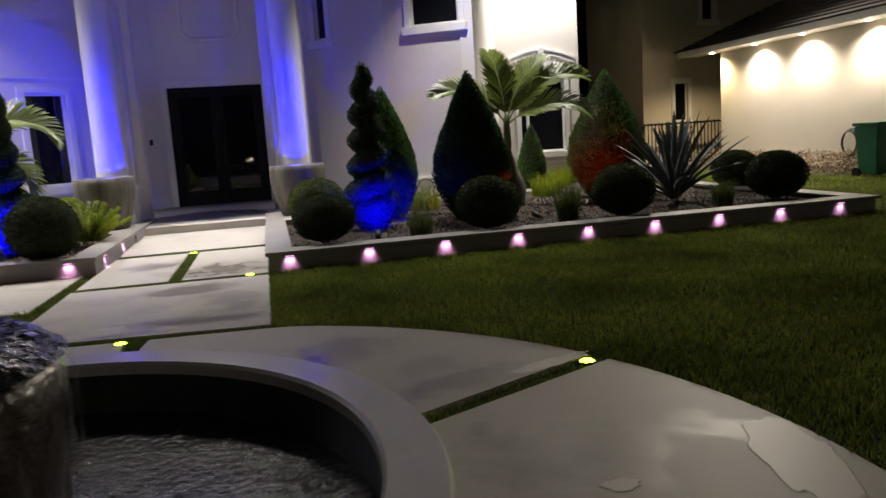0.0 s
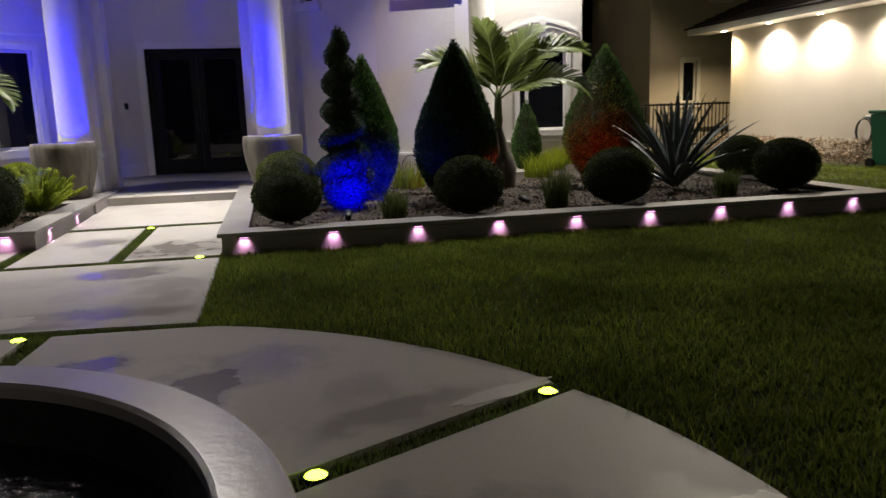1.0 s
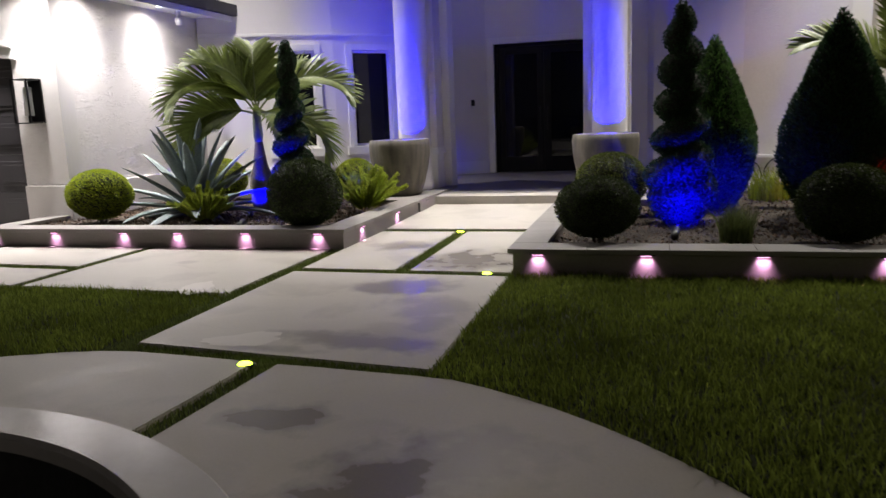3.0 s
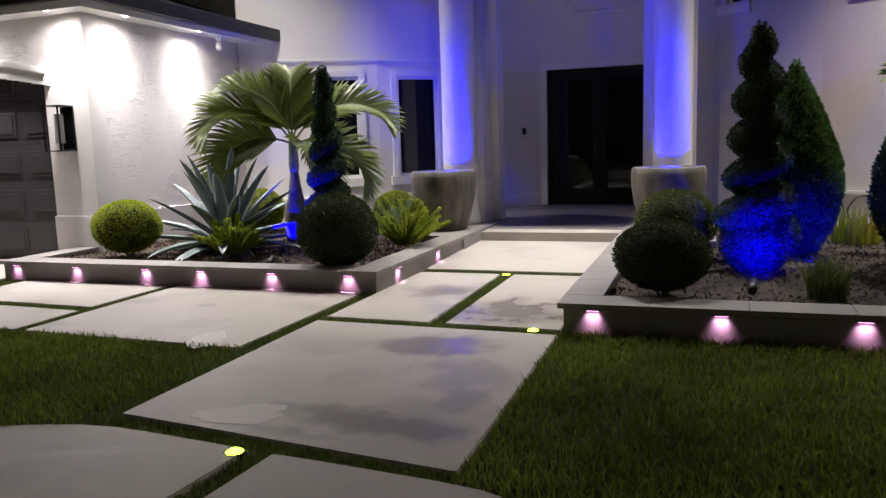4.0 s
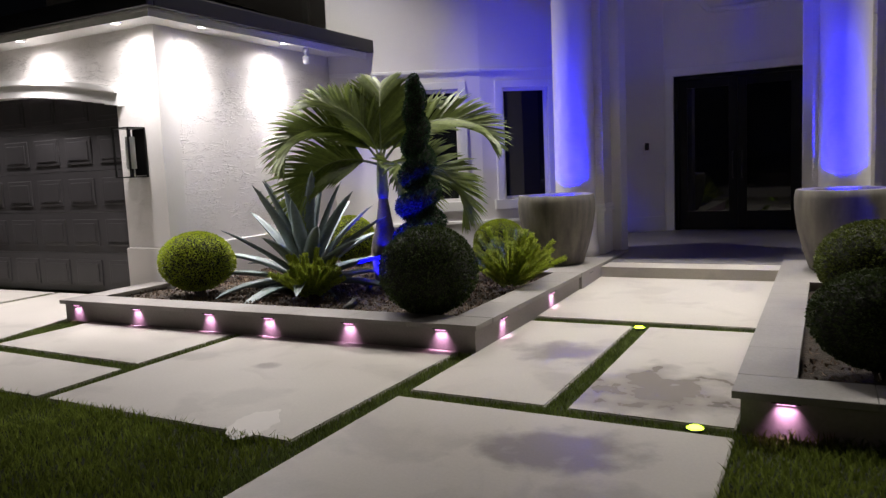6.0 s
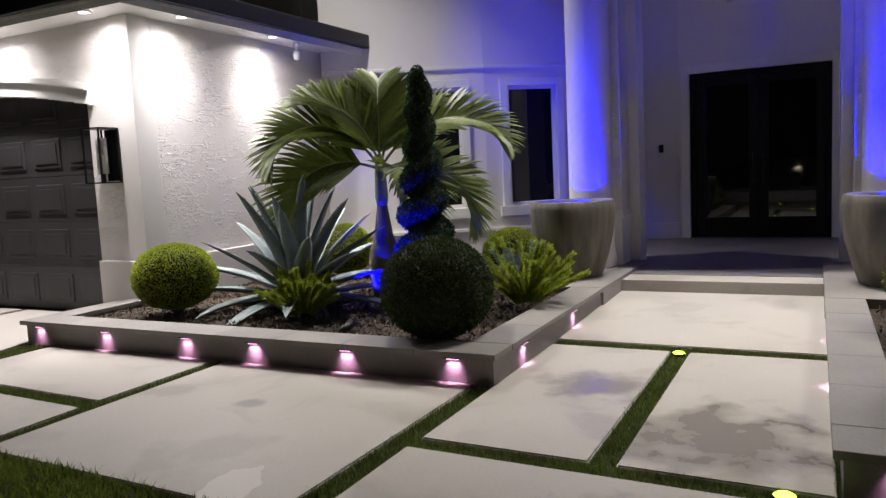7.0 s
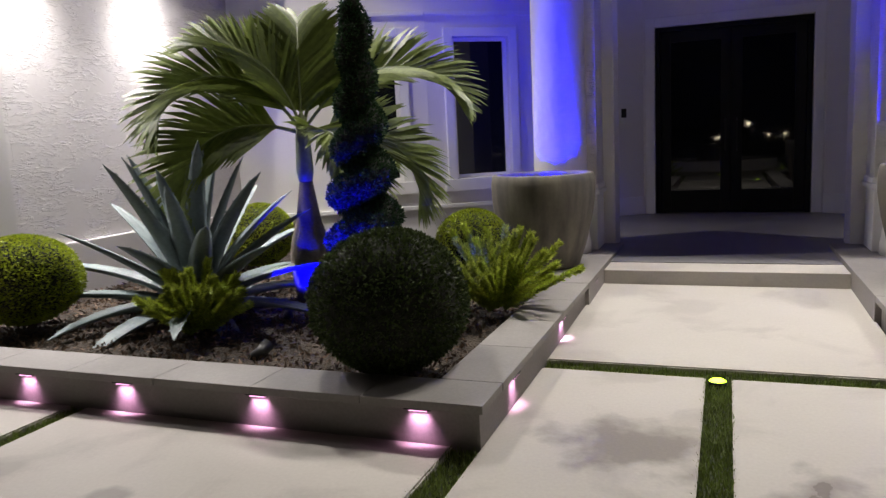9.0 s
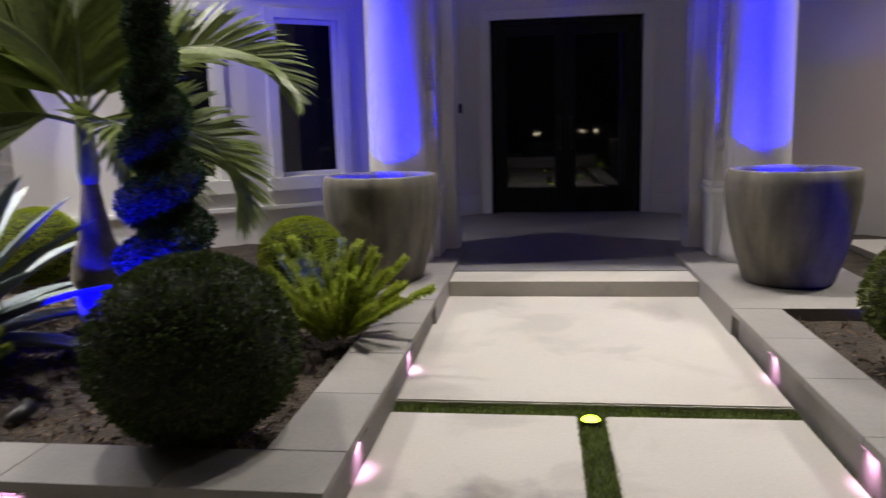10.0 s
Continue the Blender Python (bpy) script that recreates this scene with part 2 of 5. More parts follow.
M = {
    "stucco": surf("smooth_stucco", (0.74, 0.715, 0.695), 0.8, 0.06, 0.8, 60, 0.15, depth=0.004),
    "trowel": trowel_mat("trowelled_stucco", (0.75, 0.72, 0.7), 0.9),
    "faint": trowel_mat("lightly_trowelled_stucco", (0.68, 0.65, 0.62), 0.22, 0.8),
    "rough": trowel_mat("heavily_trowelled_stucco", (0.72, 0.69, 0.67), 1.0, 1.5),
    "trim": surf("painted_trim", (0.78, 0.77, 0.75), 0.5, 0.04, 3, 80, 0.05),
    "slab": concrete_mat(),
    "cap": surf("curb_cap_stone", (0.27, 0.25, 0.235), 0.6, 0.12, 2.5, 70, 0.15, depth=0.003),
    "curb": surf("curb_render", (0.27, 0.245, 0.235), 0.75, 0.12, 2, 60, 0.15, depth=0.003),
    # darker than the step stone: part of the porch shade is in the colour
    "porch": surf("shaded_porch_tile", (0.2, 0.19, 0.2), 0.45, 0.1, 2, 50, 0.05),
    "pot": surf("cast_stone_pot", (0.17, 0.15, 0.12), 0.7, 0.12, 9, 28, 0.12, depth=0.003, second=(0.085, 0.078, 0.065), stretch=0.15),
    "rim": surf("fountain_render", (0.8, 0.77, 0.77), 0.25, 0.1, 3, 18, 0.22, depth=0.006, spec=0.8),
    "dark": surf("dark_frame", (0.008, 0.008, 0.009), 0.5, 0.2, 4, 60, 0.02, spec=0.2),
    "garage": surf("garage_door_paint", (0.045, 0.042, 0.045), 0.45, 0.15, 3, 60, 0.05),
    "roof": surf("roof_tile", (0.045, 0.044, 0.046), 0.32, 0.3, 4, 30, 0.2),
    "gutter": surf("black_gutter", (0.015, 0.015, 0.017), 0.4, 0.1, 4, 60, 0.0),
    "soil": surf("mulch_soil", (0.07, 0.052, 0.037), 0.95, 0.6, 6, 45, 1.0, depth=0.04),
    "ground": surf("lawn_soil", (0.035, 0.045, 0.012), 0.95, 0.4, 3, 60, 0.6),
    "grass": surf("lawn_grass", (0.23, 0.29, 0.05), 0.8, 0.55, 0.9, 20, 0, island=0.45, translucent=0.4, spec=0.15),
    "turf": surf("strip_turf", (0.2, 0.26, 0.06), 0.6, 0.3, 4, 30, 0, island=0.4, translucent=0.2),
    "box": surf("boxwood_leaf", (0.06, 0.085, 0.025), 0.5, 0.35, 3, 25, 0, island=0.5, translucent=0.2, spec=0.18),
    "lime": surf("lime_boxwood_leaf", (0.34, 0.41, 0.03), 0.5, 0.3, 3, 25, 0, island=0.4, translucent=0.3, spec=0.2),
    # olive green, darkened for a ball that is lit only from above
    "olive": surf("shaded_olive_leaf", (0.13, 0.16, 0.03), 0.5, 0.35, 3, 25, 0, island=0.5, translucent=0.2, spec=0.2),
    # lighter copy of the cypress green, for cones that catch more light
    "lit_cone": surf("lit_cone_leaf", (0.1, 0.19, 0.05), 0.6, 0.4, 3, 25, 0, island=0.5, translucent=0.2, spec=0.15),
    # copy of the agave leaf darkened for a plant whose front is unlit
    "shaded_agave": surf("shaded_agave_leaf", (0.09, 0.11, 0.11), 0.5, 0.25, 3, 40, 0.05),
    "cypress": surf("cypress_leaf", (0.045, 0.09, 0.04), 0.6, 0.4, 3, 25, 0, island=0.5, translucent=0.15, spec=0.15),
    # near-black stand-in for the shade deep inside clipped foliage
    "core": surf("foliage_shade", (0.02, 0.022, 0.012), 0.9, 0.4, 6, 40, 0.4),
    "palm": surf("palm_leaflet", (0.22, 0.28, 0.06), 0.45, 0.3, 2, 25, 0, island=0.3, translucent=0.3),
    "stem": surf("palm_stem", (0.22, 0.26, 0.1), 0.5, 0.25, 3, 30, 0.1),
    "trunk": surf("palm_trunk", (0.17, 0.14, 0.1), 0.75, 0.35, 4, 40, 0.4),
    "agave": surf("agave_leaf", (0.19, 0.235, 0.235), 0.5, 0.2, 3, 40, 0.05),
    "fern": surf("foxtail_needle", (0.46, 0.54, 0.07), 0.5, 0.3, 5, 30, 0, island=0.4, translucent=0.3),
    "tuft": surf("dry_tuft_blade", (0.16, 0.2, 0.06), 0.6, 0.3, 4, 30, 0, island=0.4, translucent=0.2),
    "stone": surf("wet_fountain_stone", (0.1, 0.08, 0.07), 0.2, 0.4, 5, 30, 0.6, depth=0.02),
    # dark colour carries the shade on the inner basin wall
    "lining": surf("basin_lining", (0.08, 0.08, 0.085), 0.35, 0.3, 4, 40, 0.2),
    "bin": surf("green_plastic", (0.01, 0.12, 0.06), 0.4, 0.1, 3, 40, 0.02),
    "metal": surf("black_metal", (0.02, 0.02, 0.02), 0.4, 0.1, 5, 60, 0.0, metal=0.6),
    "nwall": surf("neighbour_stucco", (0.6, 0.55, 0.48), 0.85, 0.08, 0.7, 45, 0.3, depth=0.008),
    "nroof": surf("neighbour_shingle", (0.05, 0.035, 0.028), 0.8, 0.4, 3, 20, 0.3),
    "dry": surf("dry_brush", (0.28, 0.2, 0.13), 0.9, 0.4, 3, 30, 0.3, island=0.4),
    "chip": surf("bark_chip", (0.17, 0.115, 0.075), 0.9, 0.4, 5, 30, 0, island=0.6),
    "pink": glow("step_light_lens", (1.0, 0.45, 0.82), 2.6),
    "lime_glow": glow("well_light_lens", (0.6, 1.0, 0.03), 10),
    "lens": glow("soffit_lens", (1.0, 0.95, 0.95), 12),
    "warm_lens": glow("warm_soffit_lens", (1.0, 0.82, 0.55), 14),
    "far_lens": glow("yard_lamp_globe", (1.0, 0.85, 0.6), 45),
    "blue_lens": glow("blue_lamp_lens", (0.03, 0.03, 1.0), 6),
    "red_lens": glow("red_lamp_lens", (1.0, 0.05, 0.02), 5),
    "plastic": surf("white_plastic", (0.7, 0.7, 0.7), 0.4, 0.05, 5, 50, 0),
}


def glass_mat(name, tint, rough):
    m = surf(name, tint, rough, 0.1, 2, 30, 0, spec=0.5)
    return m


M["glass"] = glass_mat("dark_window_glass", (0.008, 0.009, 0.011), 0.03)
water = bpy.data.materials.new("fountain_water")
water.use_nodes = True
wn, wl = water.node_tree.nodes, water.node_tree.links
wb = wn["Principled BSDF"]
wb.inputs["Base Color"].default_value, wb.inputs["Roughness"].default_value = (0.025, 0.026, 0.026, 1), 0.05
wt, wp = wn.new("ShaderNodeTexNoise"), wn.new("ShaderNodeBump")
wt.inputs["Scale"].default_value, wt.inputs["Detail"].default_value = 24, 4
wp.inputs["Strength"].default_value, wp.inputs["Distance"].default_value = 1.0, 0.02
wl.new(wn.new("ShaderNodeNewGeometry").outputs["Position"], wt.inputs["Vector"])
wl.new(wt.outputs["Fac"], wp.inputs["Height"])
wl.new(wp.outputs["Normal"], wb.inputs["Normal"])
M["water"] = water
# base colour a little paler than the slabs, fairly rough
pool_mat = bpy.data.materials.new("pale_puddle_patch")
pool_mat.use_nodes = True
pb = pool_mat.node_tree.nodes["Principled BSDF"]
pb.inputs["Base Color"].default_value, pb.inputs["Roughness"].default_value = (0.56, 0.525, 0.48, 1), 0.46
pb.inputs["Specular IOR Level"].default_value = 0.3
M["puddle"] = pool_mat
veil = bpy.data.materials.new("falling_water")
veil.use_nodes = True
vn, vl = veil.node_tree.nodes, veil.node_tree.links
vb = vn["Principled BSDF"]
vb.inputs["Base Color"].default_value, vb.inputs["Roughness"].default_value = (0.6, 0.62, 0.65, 1), 0.12
vt, vm = vn.new("ShaderNodeBsdfTransparent"), vn.new("ShaderNodeMixShader")
vs, vp, vr0 = vn.new("ShaderNodeTexNoise"), vn.new("ShaderNodeMapping"), vn.new("ShaderNodeValToRGB")
vp.inputs["Scale"].default_value = (22, 22, 3)
vs.inputs["Scale"].default_value = 1.0
vr0.color_ramp.elements[0].position, vr0.color_ramp.elements[1].position = 0.5, 0.75
vr0.color_ramp.elements[1].color = (0.35, 0.35, 0.35, 1)
vl.new(vn.new("ShaderNodeNewGeometry").outputs["Position"], vp.inputs["Vector"])
vl.new(vp.outputs["Vector"], vs.inputs["Vector"])
vl.new(vs.outputs["Fac"], vr0.inputs["Fac"])
vl.new(vr0.outputs["Color"], vm.inputs["Fac"])
vl.new(vt.outputs["BSDF"], vm.inputs[1])
vl.new(vb.outputs["BSDF"], vm.inputs[2])
vl.new(vm.outputs["Shader"], vn["Material Output"].inputs["Surface"])
M["veil"] = veil


# ---- mesh helpers ----
def part(name, bm, material, parent=None, label="", smooth=False):
    me = bpy.data.meshes.new(name)
    if smooth:
        for fc in bm.faces:
            fc.smooth = True
    bm.to_mesh(me)
    bm.free()
    me.materials.append(M[material])
    ob = new(name, me)
    if parent is not None:
        ob.parent = parent
    if label:
        ob["label"] = label
    return ob


def array_part(name, verts, faces, material, parent=None, kind="", label="", smooth=False):
    """A mesh from numpy arrays: verts (n, 3), faces (m, k)."""
    verts, faces = np.asarray(verts, np.float32), np.asarray(faces, np.int32)
    me = bpy.data.meshes.new(name)
    me.vertices.add(len(verts))
    me.vertices.foreach_set("co", verts.ravel())
    k = faces.shape[1]
    me.loops.add(faces.size)
    me.loops.foreach_set("vertex_index", faces.ravel())
    me.polygons.add(len(faces))
    me.polygons.foreach_set("loop_start", np.arange(0, faces.size, k, dtype=np.int32))
    me.update(calc_edges=True)
    if smooth:
        me.polygons.foreach_set("use_smooth", np.ones(len(faces), bool))
    me.materials.append(M[material])
    ob = new(name, me)
    if parent is not None:
        ob.parent = parent
    return tagged(ob, label=label, kind=kind)


def box(bm, x0, x1, y0, y1, z0, z1, bevel=0.0):
    m = Matrix.LocRotScale(((x0 + x1) / 2, (y0 + y1) / 2, (z0 + z1) / 2), None, (abs(x1 - x0), abs(y1 - y0), abs(z1 - z0)))
    made = bmesh.ops.create_cube(bm, size=1, matrix=m)
    if bevel:
        edges = list({e for v in made["verts"] for e in v.link_edges})
        bmesh.ops.bevel(bm, geom=edges, offset=bevel, segments=2, affect="EDGES", profile=0.6)
    return bm


def prism(bm, outline, z0, z1):
    """An upright prism over a plan outline, counter-clockwise."""
    low = [bm.verts.new((x, y, z0)) for x, y in outline]
    top = [bm.verts.new((x, y, z1)) for x, y in outline]
    bm.faces.new(top)
    bm.faces.new(low[::-1])
    k = len(outline)
    for i in range(k):
        bm.faces.new((low[i], low[(i + 1) % k], top[(i + 1) % k], top[i]))
    return bm


def lathe(bm, profile, centre=(0, 0), seg=40, closed=False):
    """Turns a profile of (radius, z) round an upright axis."""
    rings = []
    for r, z in profile:
        rings.append([bm.verts.new((centre[0] + r * math.cos(2 * math.pi * i / seg), centre[1] + r * math.sin(2 * math.pi * i / seg), z)) for i in range(seg)])
    pairs = list(zip(rings, rings[1:])) + ([(rings[-1], rings[0])] if closed else [])
    for a, b in pairs:
        for i in range(seg):
            j = (i + 1) % seg
            bm.faces.new((a[i], a[j], b[j], b[i]))
    if not closed:
        if profile[0][0] > 0.001:
            bm.faces.new(rings[0][::-1])
        if profile[-1][0] > 0.001:
            bm.faces.new(rings[-1])
    bmesh.ops.recalc_face_normals(bm, faces=bm.faces)
    return bm


def tube(bm, points, radii, seg=8):
    rings = []
    for i, p in enumerate(points):
        a, b = points[max(0, i - 1)], points[min(len(points) - 1, i + 1)]
        way = (Vector(b) - Vector(a)).normalized()
        side = way.orthogonal().normalized()
        up = way.cross(side)
        rings.append([bm.verts.new(Vector(p) + radii[i] * (math.cos(2 * math.pi * k / seg) * side + math.sin(2 * math.pi * k / seg) * up)) for k in range(seg)])
    for a, b in zip(rings, rings[1:]):
        # match the nearest start so that the tube does not twist
        best = min(range(seg), key=lambda s: (a[0].co - b[s].co).length)
        for k in range(seg):
            bm.faces.new((a[k], a[(k + 1) % seg], b[(best + k + 1) % seg], b[(best + k) % seg]))
    bmesh.ops.recalc_face_normals(bm, faces=bm.faces)
    return bm


def thing(name, label, category, x=0, y=0, z=0, rz=0, group="", kind=""):
    ob = new(name)
    ob.matrix_world = pose(x, y, z, 0, 0, rz)
    return tagged(ob, label, category, group, kind)


def structure(name, bm, material, label, parent=None, smooth=False):
    return tagged(part(name, bm, material, parent, smooth=smooth), label, "", "", "structure")


def wall_run(name, a, b, z0, z1, thick, material, label, openings=()):
    """A wall from plan point a to b whose outer face lies on the line (to the right of a to b); openings: (s0, s1, z0, z1)."""
    ax, ay = a
    length, turn = math.hypot(b[0] - ax, b[1] - ay), math.atan2(b[1] - ay, b[0] - ax)
    bm = bmesh.new()
    cuts = sorted({0.0, length, *[v for o in openings for v in o[:2]]})
    for s0, s1 in zip(cuts, cuts[1:]):
        mid = (s0 + s1) / 2
        spans, low = [], z0
        for o in sorted(o for o in openings if o[0] < mid < o[1]):
            spans.append((low, o[2]))
            low = o[3]
        spans.append((low, z1))
        for p, q in spans:
            if q - p > 0.001:
                box(bm, s0, s1, 0, thick, p, q)
    bmesh.ops.remove_doubles(bm, verts=bm.verts, dist=0.0005)
    ob = structure(name, bm, material, label)
    ob.matrix_world = Matrix.Translation((ax, ay, 0)) @ Matrix.Rotation(turn, 4, "Z")
    return ob


rng = np.random.default_rng(7)


def unit(v):
    return v / np.maximum(np.linalg.norm(v, axis=1, keepdims=True), 1e-9)


def leaves(name, points, normals, length, width, material, parent, lift=0.35, jitter=0.6, label=""):
    """Many small folded leaves that sit at points and lean out along normals."""
    n = len(points)
    way = unit(normals + jitter * rng.normal(size=(n, 3)) + np.array([0, 0, lift]))
    side = unit(np.cross(way, rng.normal(size=(n, 3))))
    ln = length * rng.uniform(0.6, 1.3, (n, 1))
    wd = width * rng.uniform(0.6, 1.3, (n, 1))
    fold = np.cross(way, side) * wd * 0.35
    p = np.asarray(points)
    verts = np.stack([p, p + way * ln * 0.5 + side * wd + fold, p + way * ln, p + way * ln * 0.5 - side * wd + fold], 1).reshape(-1, 3)
    base = np.arange(n)[:, None] * 4
    faces = np.concatenate([base + np.array([0, 1, 2]), base + np.array([0, 2, 3])])
    return array_part(name, verts, faces, material, parent, "stuff", label)


def blades(name, xy, z, height, width, material, parent=None, label="", lean=0.5, kind="stuff"):
    """Upright grass blades, each of three triangles."""
    n = len(xy)
    h = height * rng.uniform(0.55, 1.25, (n, 1))
    a = rng.uniform(0, 2 * math.pi, n)
    side = np.stack([np.cos(a), np.sin(a), np.zeros(n)], 1) * width * rng.uniform(0.7, 1.3, (n, 1))
    b = rng.uniform(0, 2 * math.pi, n)
    out = np.stack([np.cos(b), np.sin(b), np.zeros(n)], 1) * h * lean * rng.uniform(0.1, 1.2, (n, 1))
    p = np.column_stack([xy, np.full(n, z) if np.isscalar(z) else z])
    up = np.array([0, 0, 1.0])
    mid = p + up * h * 0.55 + out * 0.3
    verts = np.stack([p - side, p + side, mid - side * 0.7, mid + side * 0.7, p + up * h * 0.95 + out], 1).reshape(-1, 3)
    base = np.arange(n)[:, None] * 5
    faces = np.concatenate([base + np.array([0, 1, 3]), base + np.array([0, 3, 2]), base + np.array([2, 3, 4])])
    ob = array_part(name, verts, faces, material, parent, kind)
    if label:
        ob["label"] = label
    return ob

# ---- ground, slabs and strips ----
CX, CY, RIM, PLAZA = -0.2, 3.0, 1.74, 3.34
bm = bmesh.new()
box(bm, -400, 400, -400, 400, -0.6, -0.03)
structure("ground", bm, "ground", "dark soil under the lawn")


def slab(outline, parent, z=0.0):
    bm = bmesh.new()
    prism(bm, outline, z - 0.09, z)
    bmesh.ops.bevel(bm, geom=[e for e in bm.edges if all(abs(v.co.z - z) < 1e-4 for v in e.verts)], offset=0.008, segments=2, affect="EDGES")
    return part("slab", bm, "slab", parent)


paving = thing("pavement", "pale concrete paving slabs set apart by turf strips, with damp stains", "", kind="structure")
slab([(-0.975, 6.40), (0.965, 6.19), (0.955, 8.50), (-0.985, 8.55)], paving)
slab([(-0.97, 8.68), (-0.075, 8.66), (-0.07, 10.84), (-0.97, 10.84)], paving)
slab([(0.055, 8.655), (0.95, 8.63), (0.95, 10.85), (0.06, 10.84)], paving)
ramp_slab = slab([(-0.97, 10.98), (0.95, 10.98), (0.95, 13.06), (-0.97, 13.06)], paving, 0.008)
for v in ramp_slab.data.vertices:  # the last slab rises a little towards the step
    v.co.z += 0.045 * (v.co.y - 10.98) / 2.08
slab([(-3.17, 7.74), (-1.13, 7.68), (-1.1, 9.66), (-3.2, 9.66)], paving)
slab([(-5.2, 8.66), (-3.3, 8.58), (-3.3, 9.66), (-5.2, 9.66)], paving)
slab([(-5.2, 7.8), (-3.27, 7.74), (-3.29, 8.44), (-5.2, 8.53)], paving)
slab([(-7.4, 7.8), (-5.34, 7.8), (-5.34, 8.6), (-7.4, 8.7)], paving)
slab([(-7.4, 8.8), (-5.34, 8.72), (-5.64, 9.7), (-5.64, 10.9), (-7.4, 10.9)], paving)
slab([(-12, 7.8), (-7.52, 7.8), (-7.52, 10.9), (-12, 10.9)], paving)
# round plaza: six sectors between radial strips, trimmed where the walk begins


def sector(a0, a1):
    gap = 0.065
    out = []
    steps = 16
    d0, d1 = math.asin(gap / PLAZA), math.asin(gap / 1.8)
    for i in range(steps + 1):
        a = a0 + d0 + (a1 - a0 - 2 * d0) * i / steps
        x, y = CX + PLAZA * math.cos(a), CY + PLAZA * math.sin(a)
        out.append((x, min(y, 6.17 - 0.085 * x)))
    for i in range(steps + 1):
        a = a1 - d1 - (a1 - a0 - 2 * d1) * i / steps
        out.append((CX + (RIM - 0.1) * math.cos(a), CY + (RIM - 0.1) * math.sin(a)))
    return out


ANGLES = [radians(26 + 60 * k) for k in range(6)]
for a in ANGLES:
    slab(sector(a, a + radians(60)), paving)

# planting beds: curb walls, cap stones, soil


def bed(name, runs, caps, soil, label):
    ob = thing(name, label, "planter curb")
    bm = bmesh.new()
    for x0, x1, y0, y1 in runs:
        box(bm, x0, x1, y0, y1, -0.08, 0.165)
    part("curb_wall", bm, "curb", ob)
    for x0, x1, y0, y1 in caps:
        along_x = (x1 - x0) > (y1 - y0)
        length = (x1 - x0) if along_x else (y1 - y0)
        count = max(1, round(length / 0.62))
        for i in range(count):
            s0, s1 = length * i / count + 0.0015, length * (i + 1) / count - 0.0015
            bm = bmesh.new()
            if along_x:
                box(bm, x0 + s0, x0 + s1, y0, y1, 0.166, 0.206, 0.004)
            else:
                box(bm, x0, x1, y0 + s0, y0 + s1, 0.166, 0.206, 0.004)
            part("cap_stone", bm, "cap", ob)
    x0, x1, y0, y1 = soil
    nx, ny = max(2, int((x1 - x0) / 0.09)), max(2, int((y1 - y0) / 0.09))
    gx, gy = np.meshgrid(np.linspace(x0, x1, nx), np.linspace(y0, y1, ny))
    gz = np.array([0.13 + 0.035 * noise.noise((x * 1.3, y * 1.3, 0)) + 0.012 * noise.noise((x * 9, y * 9, 3)) for x, y in zip(gx.ravel(), gy.ravel())])
    idx = np.arange(nx * ny).reshape(ny, nx)
    fc = np.stack([idx[:-1, :-1], idx[:-1, 1:], idx[1:, 1:], idx[1:, :-1]], -1).reshape(-1, 4)
    so = array_part("soil_bed", np.column_stack([gx.ravel(), gy.ravel(), gz]), fc, "soil", None, "structure", "brown mulch and soil in the bed", True)
    return ob


bed("planter_curb", [(-5.6, -0.97, 9.67, 9.89), (-1.19, -0.97, 9.89, 13.05), (-5.6, -5.4, 9.89, 10.9)],
    [(-5.64, -0.94, 9.63, 9.94), (-1.25, -0.94, 9.945, 12.3), (-5.64, -5.34, 9.945, 10.9)], (-5.45, -1.15, 9.85, 15.2),
    "low grey planter wall with flat stone caps and small lights")
bed("planter_curb", [(0.97, 8.56, 8.64, 8.86), (0.97, 1.18, 8.86, 13.05), (8.36, 8.56, 8.86, 13.5)],
    [(0.93, 8.62, 8.6, 8.92), (0.93, 1.22, 8.925, 12.1), (8.3, 8.62, 8.925, 13.5)], (1.12, 8.4, 8.82, 18.0),
    "low grey planter wall with flat stone caps beside the lawn")

# pot landings and porch
for x0, x1, y0 in ((-1.95, -0.94, 12.305), (0.93, 2.05, 12.105)):
    bm = bmesh.new()
    box(bm, x0, x1, y0, 14.4, -0.05, 0.206, 0.004)
    structure("landing", bm, "cap", "grey stone landing under a pot")
bm = bmesh.new()
box(bm, -0.938, 0.928, 13.06, 13.45, -0.05, 0.17, 0.006)
structure("step", bm, "slab", "pale stone entrance step")
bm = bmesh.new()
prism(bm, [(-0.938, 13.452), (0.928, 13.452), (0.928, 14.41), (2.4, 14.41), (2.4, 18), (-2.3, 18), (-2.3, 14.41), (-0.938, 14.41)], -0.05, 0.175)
structure("porch_floor", bm, "porch", "grey tiled porch floor, part of its shade put into the colour")
bm = bmesh.new()
box(bm, 2.6, 6.3, 13.9, 14.9, -0.05, 0.18, 0.005)
structure("stoop", bm, "slab", "pale concrete ledge along the house wall")

# ---- house ----
Z2 = 6.6
wall_run("wall_door", (-1.02, 17.32), (1.2, 17.32), 0, Z2, 0.25, "stucco", "pale stucco wall round the entrance door", [(0.15, 2.08, 0.0, 2.66)])
wall_run("wall_splay_1", (-1.85, 16.75), (-1.02, 17.32), 0, Z2, 0.25, "stucco", "pale stucco splay beside the door")
wall_run("wall_splay_2", (1.2, 17.32), (2.03, 16.75), 0, Z2, 0.25, "stucco", "pale stucco splay beside the door")
wall_run("wall_return_1", (-1.95, 16.2), (-1.85, 16.75), 0, Z2, 0.2, "stucco", "pale stucco return wall")
